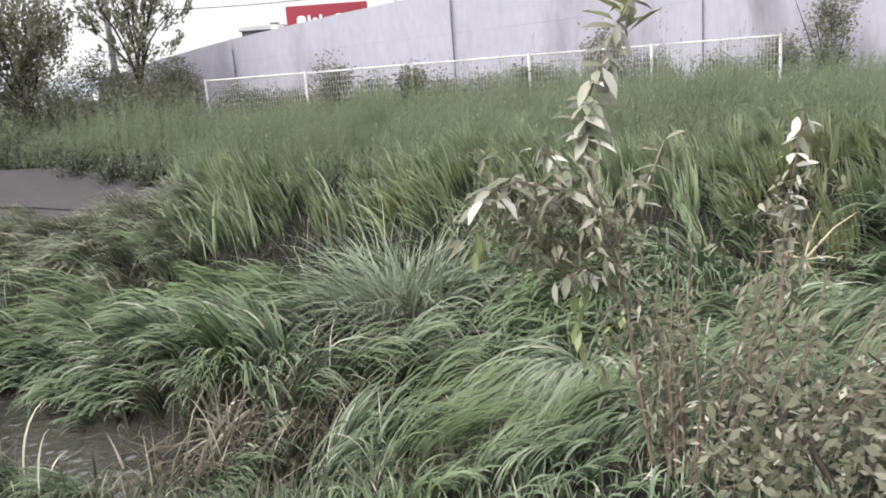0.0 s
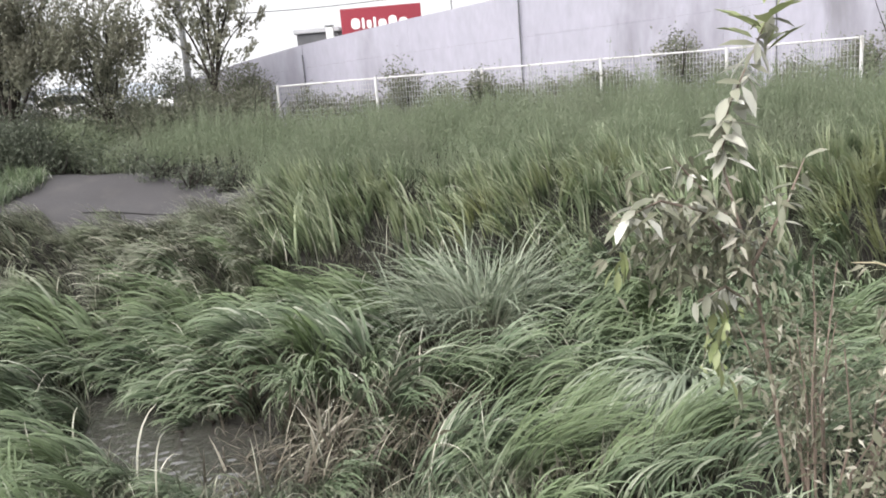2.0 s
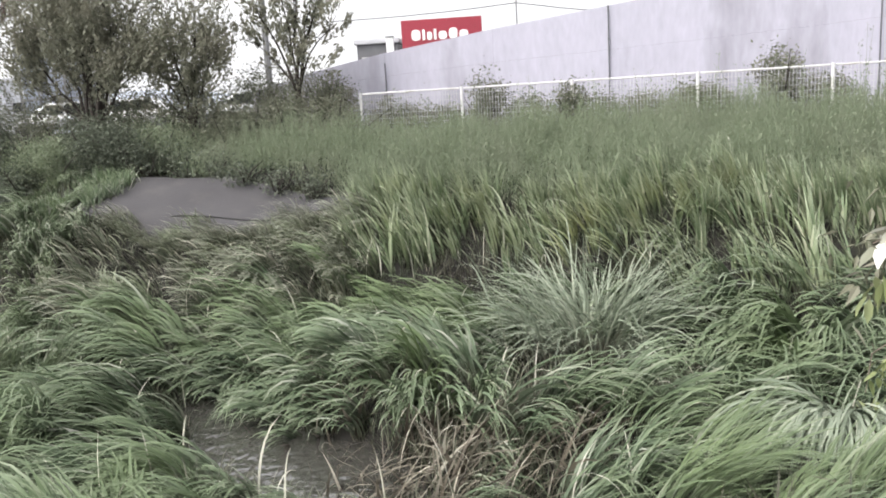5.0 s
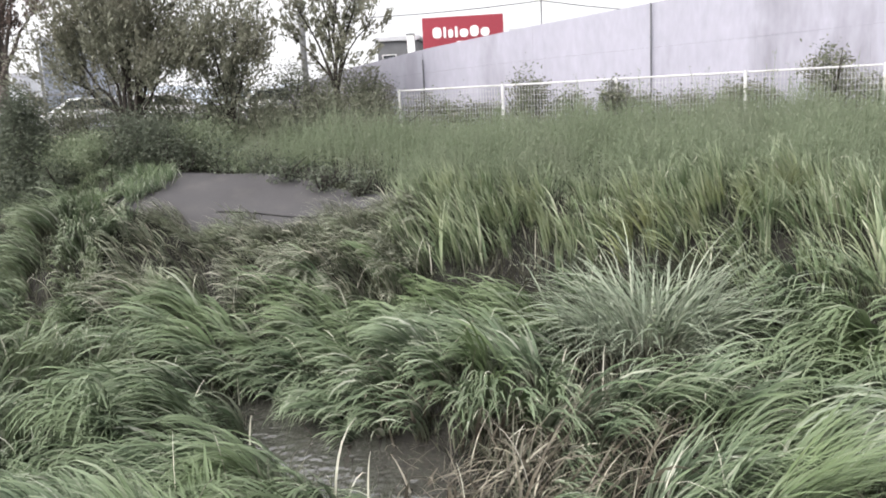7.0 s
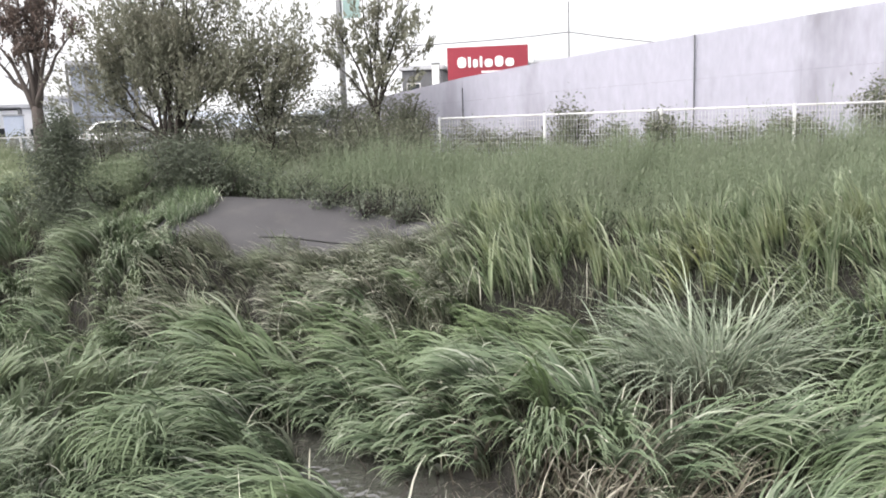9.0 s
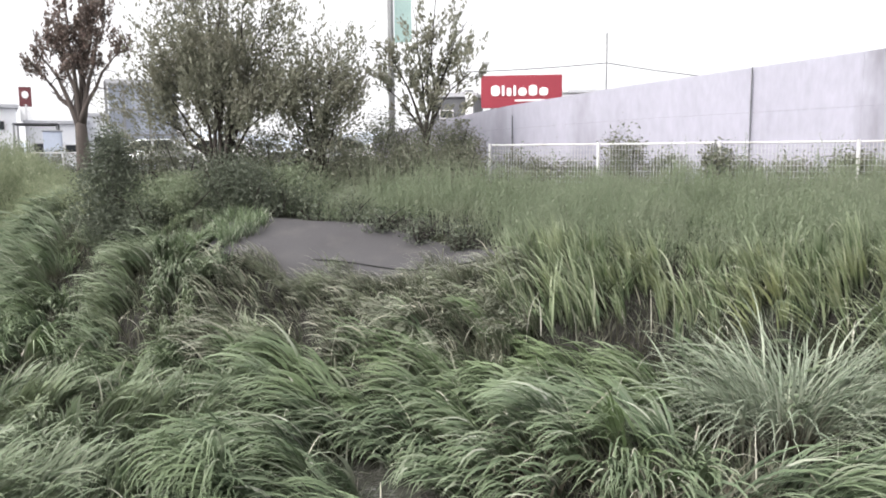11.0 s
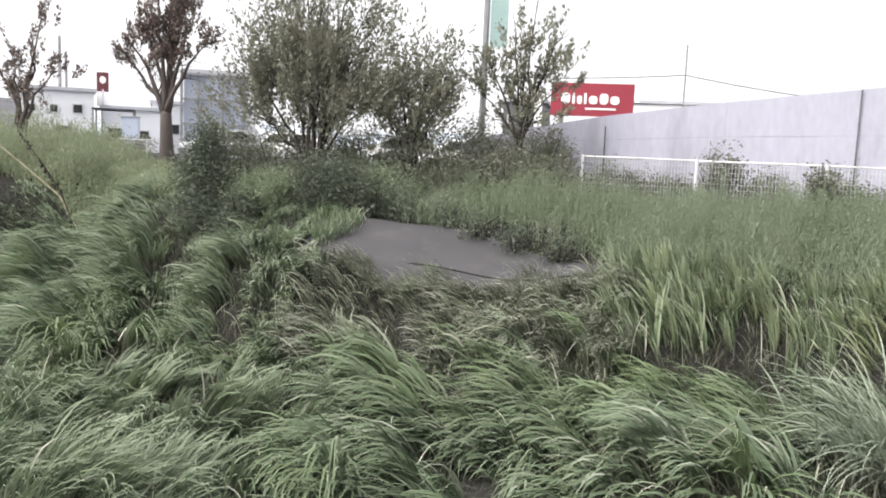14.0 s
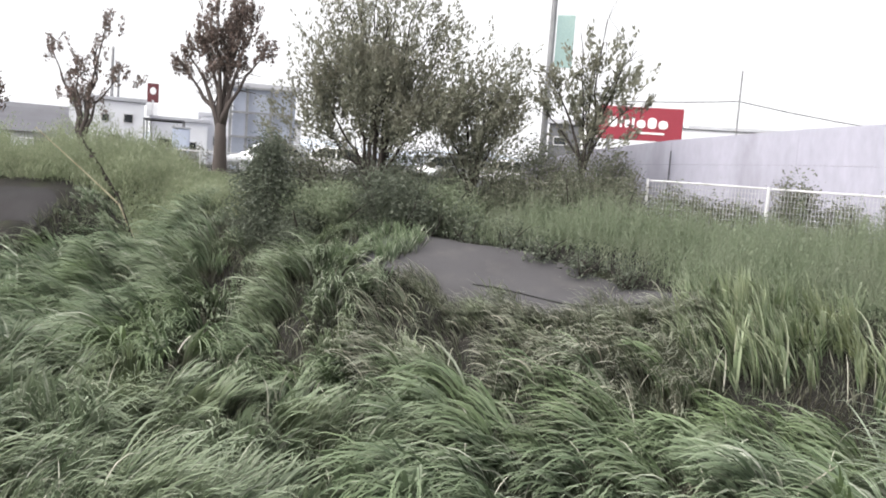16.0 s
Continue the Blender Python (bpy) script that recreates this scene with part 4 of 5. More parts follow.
def tree(x, y, label, limbs, blobs, leaf, count, bark, leaves, base_r=0.09, lean=(0, 0), trunk_h=0.7, aspect=0.45, sub=4, tip_share=0.5, spread=0.17, floor=-9.0, shoot=0.55):
    """A trunk that forks into curved limbs and twigs; leaves stand round the twigs and in clumps."""
    t = thing("tree", x, y, float(ground_z(x, y)) - 0.05, label, "tree")
    bm = bmesh.new()
    fork = Vector((lean[0], lean[1], trunk_h))
    r_fork = base_r * 0.72
    tube(bm, [(0, 0, 0), (0.02, 0.01, trunk_h * 0.12), (fork.x * 0.5 + 0.02, fork.y * 0.5, trunk_h * 0.55), fork, fork + Vector((0, 0, 0.12))], [base_r * 1.35, base_r * 1.05, base_r * 0.85, r_fork, r_fork * 0.5], 10)
    tips = []
    for i, e in enumerate(limbs):
        e = Vector(e)
        a = Vector((fork.x * 0.9, fork.y * 0.9, trunk_h * (0.86 + 0.14 * ((i * 0.37) % 1))))
        r = r_fork * (0.62 if i % 3 else 0.75)
        pts = limb(bm, a, e, r, r * 0.12, 0.12, 7)
        tips += [e] * 2
        for _ in range(sub):
            k = int(rng.integers(2, len(pts) - 1))
            out = Vector((pts[k].x - fork.x, pts[k].y - fork.y, 0)) * 0.35
            b = pts[k] + (out + Vector(rng.normal(0, 0.3, 3)) + Vector((0, 0, 0.3))) * (0.28 * (e - fork).length)
            q = limb(bm, pts[k], b, r * 0.4 * (1 - k / 9), r * 0.06, 0.1, 5, 4)
            tips += [b, q[2]]
            for _ in range(2):
                b2 = q[2] + Vector(rng.normal(0, 0.1, 3)) * (e - fork).length + Vector((0, 0, 0.05))
                limb(bm, q[2], b2, r * 0.15, r * 0.04, 0.05, 4, 3)
                tips.append(b2)
    part("trunk", bm, bark, t, smooth=True)
    # leafy shoots that point outwards and up, round the twigs and through the crown
    per = 24
    n_tip = int(count * tip_share) // per
    tp = np.array([tuple(q) for q in tips])
    tp = tp[tp[:, 2] > floor]
    start = [tp[rng.integers(0, len(tp), n_tip)] + rng.normal(0, spread * 0.7, (n_tip, 3))]
    for (bx, by, bz, rx, rz, share) in blobs:
        n = int((count * (1 - tip_share)) * share) // per
        q = rng.normal(size=(n, 3))
        q /= np.linalg.norm(q, axis=1)[:, None]
        q = q * rng.uniform(0.3, 1.0, (n, 1)) * np.array([rx, rx, rz]) + np.array([bx, by, bz])
        heads = q[:max(4, n // 16)]
        start.append(heads[rng.integers(0, len(heads), n)] + rng.normal(0, 0.13, (n, 3)))
    start = np.concatenate(start)
    heart = np.array([fork.x, fork.y, trunk_h + 0.4])
    d = start - heart
    d /= np.linalg.norm(d, axis=1)[:, None] + 1e-6
    d = 0.8 * d + np.array([0, 0, 0.7]) + rng.normal(0, 0.3, d.shape)
    d /= np.linalg.norm(d, axis=1)[:, None]
    k = np.repeat(np.arange(len(start)), per)
    along = (shoot * rng.uniform(0.5, 1.3, len(start)))[k] * rng.uniform(-0.3, 1.0, len(k))
    pts = start[k] + d[k] * along[:, None] + rng.normal(0, 0.035, (len(k), 3))
    leaf_cloud("crown", pts, leaf * rng.uniform(0.6, 1.4, len(pts)), 0.5, leaves, aspect, t, 0.1, d[k])
    return t


WISPS = [(-1.2, 3.3), (-0.85, 3.9), (-0.45, 4.15), (-0.1, 4.4), (0.3, 4.3), (0.65, 4.0), (1.0, 3.6), (1.3, 3.2)]
tree(-6.75, 14.2, "broad bushy tree with dull grey-green leaves and several dark stems", [(-1.5, 0, 2.5), (-0.6, 0.3, 3.2), (0.2, -0.2, 3.5), (0.9, 0.2, 3.1), (1.5, 0, 2.3), (-1.6, 0.1, 1.8), (0.3, 0.3, 3.6)] + [(x_, 0.15, z_) for x_, z_ in WISPS],
     [(0, 0, 2.05, 1.25, 0.75, 0.46), (-1.05, 0, 2.0, 0.7, 0.45, 0.15), (1.0, 0, 1.95, 0.7, 0.45, 0.15), (0.1, 0, 2.75, 0.85, 0.5, 0.11), (-1.45, 0, 1.4, 0.5, 0.3, 0.03), (1.35, 0, 1.3, 0.55, 0.3, 0.03)] + [(x_, 0.15, z_ - 0.3, 0.12, 0.55, 0.013) for x_, z_ in WISPS], 0.08, 30000, M_BARK, M_TREELEAF, 0.09, trunk_h=0.4, aspect=0.4, sub=5, tip_share=0.24, spread=0.2, floor=0.9)
tree(-4.95, 14.3, "slim leafy tree beside the bushy one", [(-0.3, 0, 2.3), (0.25, 0.1, 2.8), (0.6, 0, 2.0), (-0.55, 0.1, 1.7), (0.35, 0, 2.5)],
     [(0.2, 0, 2.2, 0.6, 0.7, 0.5), (-0.4, 0, 1.85, 0.55, 0.4, 0.2), (0.65, 0, 1.75, 0.6, 0.45, 0.3)], 0.08, 7200, M_BARK, M_TREELEAF, 0.08, trunk_h=0.6, aspect=0.4, sub=6, tip_share=0.55, spread=0.24, floor=0.9)
tree(-3.1, 14.9, "thin open tree with sparse leaves against the sky", [(-0.7, 0, 2.7), (-0.25, 0.1, 3.5), (0.2, 0, 3.7), (0.75, 0.1, 3.2), (0.85, -0.1, 2.4), (-0.9, 0, 2.1), (0.1, 0.2, 3.0), (0.55, 0, 2.9)],
     [(0.1, 0, 2.9, 0.85, 0.85, 0.34), (0.7, 0, 2.6, 0.5, 0.6, 0.3), (-0.5, 0, 2.2, 0.6, 0.5, 0.14), (0.2, 0, 1.6, 0.9, 0.4, 0.22)], 0.095, 3600, M_BARK, M_TREELEAF, 0.075, trunk_h=1.1, aspect=0.4, sub=6, tip_share=0.75, spread=0.13, shoot=0.28)


def shrub(x, y, w, h, label, material, count, leaf=0.06, cone=False, name="shrub"):
    t = thing(name, x, y, float(ground_z(x, y)) - 0.03, label, "shrub")
    bm = bmesh.new()
    for _ in range(7):
        e = Vector((rng.normal(0, w * 0.35), rng.normal(0, w * 0.35), h * rng.uniform(0.6, 0.95)))
        if cone:
            e.x, e.y = e.x * 0.3, e.y * 0.3
        tube(bm, [(0, 0, 0), e * 0.5 + Vector(rng.normal(0, 0.04, 3)), e], [0.018, 0.012, 0.004], 5)
    part("stem", bm, M_BARK, t)
    s = rng.uniform(0.05, 1, count)
    k = rng.normal(size=(max(8, count // 50), 3))
    k /= np.linalg.norm(k, axis=1)[:, None]
    k = k * rng.uniform(0.4, 1, (len(k), 1))
    k = k * np.array([w / 2, w / 2, h / 2]) + np.array([0, 0, h / 2])
    if cone:
        k[:, :2] *= (1.25 - k[:, 2:] / h)
    pts = k[rng.integers(0, len(k), count)] + rng.normal(0, 0.1, (count, 3))
    pts[:, 2] = np.abs(pts[:, 2])
    leaf_cloud("foliage", pts, leaf * rng.uniform(0.6, 1.4, count), 0.6, material, 0.45, t)
    return t


shrub(-8.4, 13.3, 1.5, 2.05, "dark conical shrub at the foot of the trees", M_SHRUBDARK, 17000, 0.05, True)
SCRUB = [(-7.4, 13.3, 1.3, 0.85, M_WEED, 6500), (-6.2, 13.1, 1.3, 1.0, M_SHRUBDARK, 8500), (-5.2, 13.4, 1.2, 0.85, M_WEED, 6500), (-6.9, 13.0, 0.9, 0.7, M_WEED, 5000), (-5.7, 12.95, 0.9, 0.8, M_SHRUBDARK, 6000),
         (-7.6, 13.0, 1.2, 0.75, M_SHRUBDARK, 6500), (-8.3, 13.1, 0.8, 0.7, M_SHRUBDARK, 4500), (-4.2, 14.2, 1.2, 1.15, M_SHRUB, 7000), (-3.2, 14.4, 1.2, 1.2, M_SHRUB, 7000), (-2.4, 14.6, 0.9, 1.05, M_SHRUB, 7000),
         (-5.9, 14.7, 1.6, 1.5, M_SHRUB, 8000), (-4.9, 14.6, 1.5, 1.6, M_SHRUB, 8500), (-4.0, 15.0, 1.4, 1.55, M_SHRUB, 9000), (-3.0, 15.2, 1.5, 1.5, M_SHRUB, 8500), (-7.6, 14.5, 1.5, 1.5, M_SHRUB, 7000), (-2.5, 15.3, 0.9, 1.45, M_SHRUB, 7000), (-8.4, 14.6, 1.3, 1.5, M_SHRUB, 6500), (-6.8, 14.9, 1.4, 1.5, M_SHRUB, 6500)]
for (x, y, w, h, m, count) in SCRUB:
    shrub(x, y, w, h, "pale grey-green scrub beneath the trees" if m is M_WEED else "grey-green scrub under the trees" if m is M_SHRUB else "dark green scrub at the silt's edge", m, count, 0.045)

for (x, y, w, h) in [(-5.3, 12.9, 0.6, 0.5), (-4.6, 12.8, 0.5, 0.42), (-4.0, 12.45, 0.55, 0.45), (-3.4, 12.1, 0.5, 0.4), (-2.8, 11.8, 0.5, 0.42), (-2.2, 11.5, 0.45, 0.38), (-4.9, 13.1, 0.6, 0.6)]:
    shrub(x, y, w, h, "low leafy weed clump at the silt's edge", M_SHRUBDARK, 700, 0.05)

# climbers and shrubs along the fence
for (x, y, w, h) in [(0.45, 14.75, 0.65, 1.22), (1.9, 14.1, 0.45, 1.1), (5.3, 13.75, 0.85, 1.32), (2.5, 14.5, 0.8, 0.8), (-0.9, 15.1, 0.8, 0.9), (7.2, 13.4, 0.8, 0.9), (9.6, 14.2, 0.8, 2.1), (4.4, 14.3, 0.6, 0.8), (-1.4, 15.4, 0.9, 0.95), (-0.3, 15.2, 0.8, 0.75), (1.2, 14.9, 0.9, 0.8), (3.3, 14.5, 0.9, 0.85), (6.2, 14.0, 1.0, 0.9), (8.4, 13.7, 1.0, 1.0), (3.9, 13.9, 0.7, 0.95)]:
    shrub(x, y, w, h, "leafy climber bunched on the white fence", M_SHRUB, 4000, 0.06)

tree(-14.0, 21.8, "tree with brownish crown on bare upright limbs", [(-1.15, 0, 3.7), (-0.75, 0.2, 4.6), (-0.2, -0.2, 5.2), (0.35, 0.2, 5.0), (0.85, 0, 4.5), (1.25, 0.1, 3.8), (-1.35, 0, 3.3), (0.1, 0.4, 4.4)],
     [(0, 0, 4.5, 1.0, 0.65, 0.6), (-0.8, 0, 3.9, 0.5, 0.35, 0.2), (0.9, 0, 3.9, 0.5, 0.4, 0.2)], 0.1, 9000, M_BARK_GREY, M_REDLEAF, 0.22, trunk_h=1.7, sub=4, tip_share=0.7, spread=0.16, floor=3.2, shoot=0.35)
tree(-15.6, 17.9, "half-bare pruned tree with tufts of brown leaves", [(-0.95, 0, 3.2), (-0.6, 0.2, 2.2), (-0.2, 0, 2.9), (0.35, 0, 3.3), (0.6, 0, 4.0), (0.95, 0.1, 2.7)],
     [(-0.9, 0, 3.3, 0.25, 0.25, 0.3), (0.6, 0, 3.6, 0.25, 0.4, 0.4), (0.8, 0, 2.7, 0.2, 0.25, 0.3)], 0.085, 2600, M_BARK_GREY, M_REDLEAF, 0.14, trunk_h=0.95, sub=3, tip_share=0.75, spread=0.09, shoot=0.22, floor=1.7)
tree(-16.6, 14.9, "half-bare tree at the edge of the field", [(0.4, 0, 2.4), (0.9, 0, 2.0), (-0.3, 0, 3.0), (0.7, 0, 2.9)],
     [(0.9, 0, 2.4, 0.3, 0.25, 0.6), (0.2, 0, 2.9, 0.3, 0.3, 0.4)], 0.085, 1800, M_BARK_GREY, M_REDLEAF, 0.11, trunk_h=1.0, sub=3, tip_share=0.6, spread=0.12, shoot=0.25, floor=1.5)


# ---- signs, poles and what lies beyond ----
def rounded_bar(bm, x0, x1, z0, z1, y0=-0.13, y1=-0.104):
    """A plain upright shape with rounded corners, standing a little proud."""
    r = min(x1 - x0, z1 - z0) * 0.4
    ring = [(cx + r * math.cos(a), cz + r * math.sin(a)) for cx, cz, q in ((x1 - r, z1 - r, 0), (x0 + r, z1 - r, 1), (x0 + r, z0 + r, 2), (x1 - r, z0 + r, 3)) for a in (math.pi / 2 * (q + k / 3) for k in range(4))]
    f = [bm.verts.new((x, y0, z)) for x, z in ring]
    b = [bm.verts.new((x, y1, z)) for x, z in ring]
    bm.faces.new(f)
    for k in range(len(f)):
        j = (k + 1) % len(f)
        bm.faces.new((f[k], b[k], b[j], f[j]))


def billboard():
    s = thing("billboard", -2.09, 45.0, 2.0, "red roadside billboard with plain white lettering shapes", "sign")
    bm = bmesh.new()
    box(bm, -2.21, -0.1, 3.1, 2.21, 0.1, 4.86, 0.02)
    part("face", bm, M_RED, s)
    for (x0, x1, z0, z1) in [(-1.66, -1.17, 3.75, 4.33), (-1.06, -0.92, 3.75, 4.33), (-0.8, -0.54, 3.75, 4.19), (-0.43, -0.29, 3.75, 4.33), (-0.17, 0.29, 3.75, 4.19), (0.4, 0.86, 3.75, 4.33), (0.97, 1.45, 3.75, 4.19), (-0.35, 1.3, 3.45, 3.55)]:
        bm = bmesh.new()
        rounded_bar(bm, x0, x1, z0, z1)
        part("letter_shape", bm, M_LETTER, s)
    bm = bmesh.new()
    box(bm, 2.28, -0.1, 3.9, 2.5, 0.05, 4.35, 0.02)
    part("side_panel", bm, M_LETTER, s)
    for x in (-1.6, 1.6):
        bm = bmesh.new()
        tube(bm, [(x, 0.15, 0), (x, 0.15, 3.2)], [0.12, 0.12], 8)
        part("leg", bm, M_GREYMETAL, s)
    return s


billboard()


def pylon():
    s = thing("sign_pylon", -4.95, 44.8, 2.0, "slim white sign pylon beside the billboard", "sign")
    bm = bmesh.new()
    box(bm, -0.2, -0.15, 0, 0.2, 0.15, 4.0, 0.02)
    part("column", bm, M_LETTER, s)
    bm = bmesh.new()
    box(bm, -0.24, -0.19, 4.004, 0.24, 0.19, 4.08, 0.01)
    part("cap", bm, M_GREYMETAL, s)


pylon()


def building(name, x, y, w, d, h, rz, wall, label, windows=(), roof="flat", roof_mat=None, base=2.0):
    b = thing(name, x, y, base, label, "building", rz=rz)
    bm = bmesh.new()
    box(bm, -w / 2, 0, -0.2, w / 2, d, h)
    part("wall", bm, wall, b)
    bm = bmesh.new()
    if roof == "flat":
        box(bm, -w / 2 - 0.15, -0.15, h + 0.004, w / 2 + 0.15, d + 0.15, h + 0.25, 0.03)
    else:
        a = [(-w / 2 - 0.4, -0.5, h), (w / 2 + 0.4, -0.5, h), (w / 2 + 0.4, d + 0.5, h), (-w / 2 - 0.4, d + 0.5, h), (-w / 2 - 0.1, d / 2, h + roof), (w / 2 + 0.1, d / 2, h + roof)]
        vs = [bm.verts.new(q) for q in a]
        for f in ((0, 1, 5, 4), (2, 3, 4, 5), (1, 2, 5), (3, 0, 4), (3, 2, 1, 0)):
            bm.faces.new([vs[i] for i in f])
    part("roof", bm, roof_mat or (M_PALEROOF if roof == "flat" else M_ROOF), b)
    for (wx, wz, ww, wh) in windows:
        bm = bmesh.new()
        box(bm, wx - ww / 2, -0.05, wz, wx + ww / 2, 0.05, wz + wh)
        win = part("window", bm, M_WHITE, b)
        bm = bmesh.new()
        box(bm, wx - ww / 2 + 0.06, -0.062, wz + 0.06, wx + ww / 2 - 0.06, -0.052, wz + wh - 0.06)
        part("pane", bm, M_GLASS, win)
    return b


building("shop", -5.85, 46, 2.3, 6, 3.8, 0, M_DARK, "low dark flat-roofed shop beyond the wall", [(-0.5, 2.6, 0.8, 0.5)])
building("shop", 6.0, 60, 11, 8, 4.85, 0, M_PLASTER, "long pale flat-roofed shop beyond the ramp wall")
building("warehouse", -21.9, 40.8, 3.3, 8, 4.4, 26, M_BLUEPANEL, "pale blue panelled warehouse with a flat roof")
building("house", -31.9, 34.6, 4.4, 6, 1.2, 44, M_PLASTER, "low house with a dark grey pitched roof", [(-1.2, 0.3, 1.0, 0.7), (1.0, 0.3, 1.0, 0.7)], 1.25)
building("house", -41.5, 46.0, 8, 8, 2.4, 40, M_PLASTER, "farther white house with a grey pitched roof", [(-2, 1.2, 1.0, 0.8), (1, 1.2, 1.0, 0.8)], 0.9)
building("shop", -33.6, 43.6, 4.2, 7, 3.5, 36, M_PLASTER, "white two-storey building with small windows", [(-1.3, 2.2, 0.5, 0.5), (-0.1, 2.2, 0.5, 0.5), (1.2, 2.2, 0.6, 0.6), (-1.3, 0.7, 0.6, 0.6), (0.4, 0.5, 0.9, 1.0)])
building("shop", -30.6, 46.8, 3.4, 6, 2.6, 32, M_PLASTER, "low white workshop with a dark doorway", [(-0.9, 0.1, 1.0, 1.4), (0.7, 0.8, 0.7, 0.6)])
building("shop", -27.0, 49.5, 6.5, 6, 3.1, 30, M_PLASTER, "long pale shop with a flat roof", [(-2, 1.2, 0.9, 0.7), (-0.6, 1.2, 0.9, 0.7), (0.9, 1.2, 0.9, 0.7), (2.2, 0.2, 0.9, 1.9)])


def canopy(x, y, rz):
    k = thing("canopy", x, y, 2.0, "open carport with a thin grey roof on slim posts", "carport", rz=rz)
    bm = bmesh.new()
    box(bm, -1.0, -1.2, 2.25, 1.0, 1.2, 2.33, 0.02)
    part("roof", bm, M_ROOF, k)
    for px_ in (-0.95, 0.95):
        for py_ in (-1.1, 1.1):
            bm = bmesh.new()
            tube(bm, [(px_, py_, 0), (px_, py_, 2.246)], [0.05, 0.05], 8)
            part("post", bm, M_GREYMETAL, k)


canopy(-26.3, 38.3, 30)


def kiosk(x, y, rz):
    k = thing("kiosk", x, y, 2.0, "pale blue metal storage box with a plain door", "storage box", rz=rz)
    bm = bmesh.new()
    box(bm, -0.38, -0.4, 0, 0.38, 0.4, 1.8, 0.03)
    part("body", bm, M_KIOSK, k)
    bm = bmesh.new()
    box(bm, -0.33, -0.425, 0.1, 0.33, -0.404, 1.7, 0.005)
    part("door", bm, M_KIOSK, k)
    bm = bmesh.new()
    box(bm, -0.42, -0.45, 1.804, 0.42, 0.45, 1.86, 0.01)
    part("roof", bm, M_PALEROOF, k)


kiosk(-22.4, 33.5, 32)


def warehouse_frame():
    f = thing("steel_frame", -21.95, 40.55, 2.0, "grey steel frame standing before the warehouse", "frame", rz=26)
    for x in (-1.6, -0.75, 0.5, 1.6):
        bm = bmesh.new()
        box(bm, x - 0.07, -0.07, 0, x + 0.07, 0.07, 4.5, 0.01)
        part("column", bm, M_GREYMETAL, f)
    for z in (1.7, 3.0, 4.3):
        bm = bmesh.new()
        box(bm, -1.65, -0.16, z, 1.65, -0.08, z + 0.12, 0.01)
        part("beam", bm, M_GREYMETAL, f)


warehouse_frame()


def pole(name, x, y, z0, z1, r, label, mat=M_GREYMETAL):
    p_ = thing(name, x, y, z0, label, "pole")
    bm = bmesh.new()
    tube(bm, [(0, 0, 0), (0, 0, (z1 - z0) / 2), (0, 0, z1 - z0)], [r, r * 0.9, r * 0.75], 8)
    part("shaft", bm, mat, p_)
    bm = bmesh.new()
    tube(bm, [(0, 0, z1 - z0), (0, 0, z1 - z0 + r)], [r * 0.9, r * 0.4], 8)
    part("cap", bm, mat, p_)
    return p_


cp = pole("banner_pole", -3.98, 16.2, 1.9, 8.2, 0.07, "grey steel pole carrying a teal banner")
bm = bmesh.new()
box(bm, 0.08, -0.01, 3.06, 0.42, 0.01, 4.05, 0.004)
part("banner", bm, M_TEAL, cp, "faded teal cloth banner")
pole("utility_pole", 1.7, 35, 2, 7.6, 0.04, "thin grey pole behind the ramp wall")
pole("utility_pole", -36.5, 48, 2, 9.2, 0.12, "tall grey pole above the far shops")
pole("utility_pole", -34.6, 46, 2, 8.0, 0.1, "grey pole among the far shops")


def shop_sign():
    s = thing("shop_sign", -34.0, 48.9, 2.0, "tall sign, maroon board over a white one on a post", "sign", rz=35)
    bm = bmesh.new()
    tube(bm, [(0, 0, 0), (0, 0, 4)], [0.12, 0.12], 8)
    part("post", bm, M_WHITE, s)
    bm = bmesh.new()
    box(bm, -0.36, -0.1, 3.85, 0.36, 0.1, 5.1, 0.02)
    part("board", bm, M_MAROON, s)
    bm = bmesh.new()
    box(bm, -0.36, -0.1, 2.9, 0.36, 0.1, 3.8, 0.02)
    part("lower_board", bm, M_LETTER, s)
    bm = bmesh.new()
    bmesh.ops.create_uvsphere(bm, u_segments=12, v_segments=8, radius=0.2)
    bmesh.ops.scale(bm, vec=(1, 0.1, 1.2), verts=bm.verts)
    bmesh.ops.translate(bm, vec=(0, -0.115, 4.6), verts=bm.verts)
    part("emblem_shape", bm, M_LETTER, s)
    return s


shop_sign()


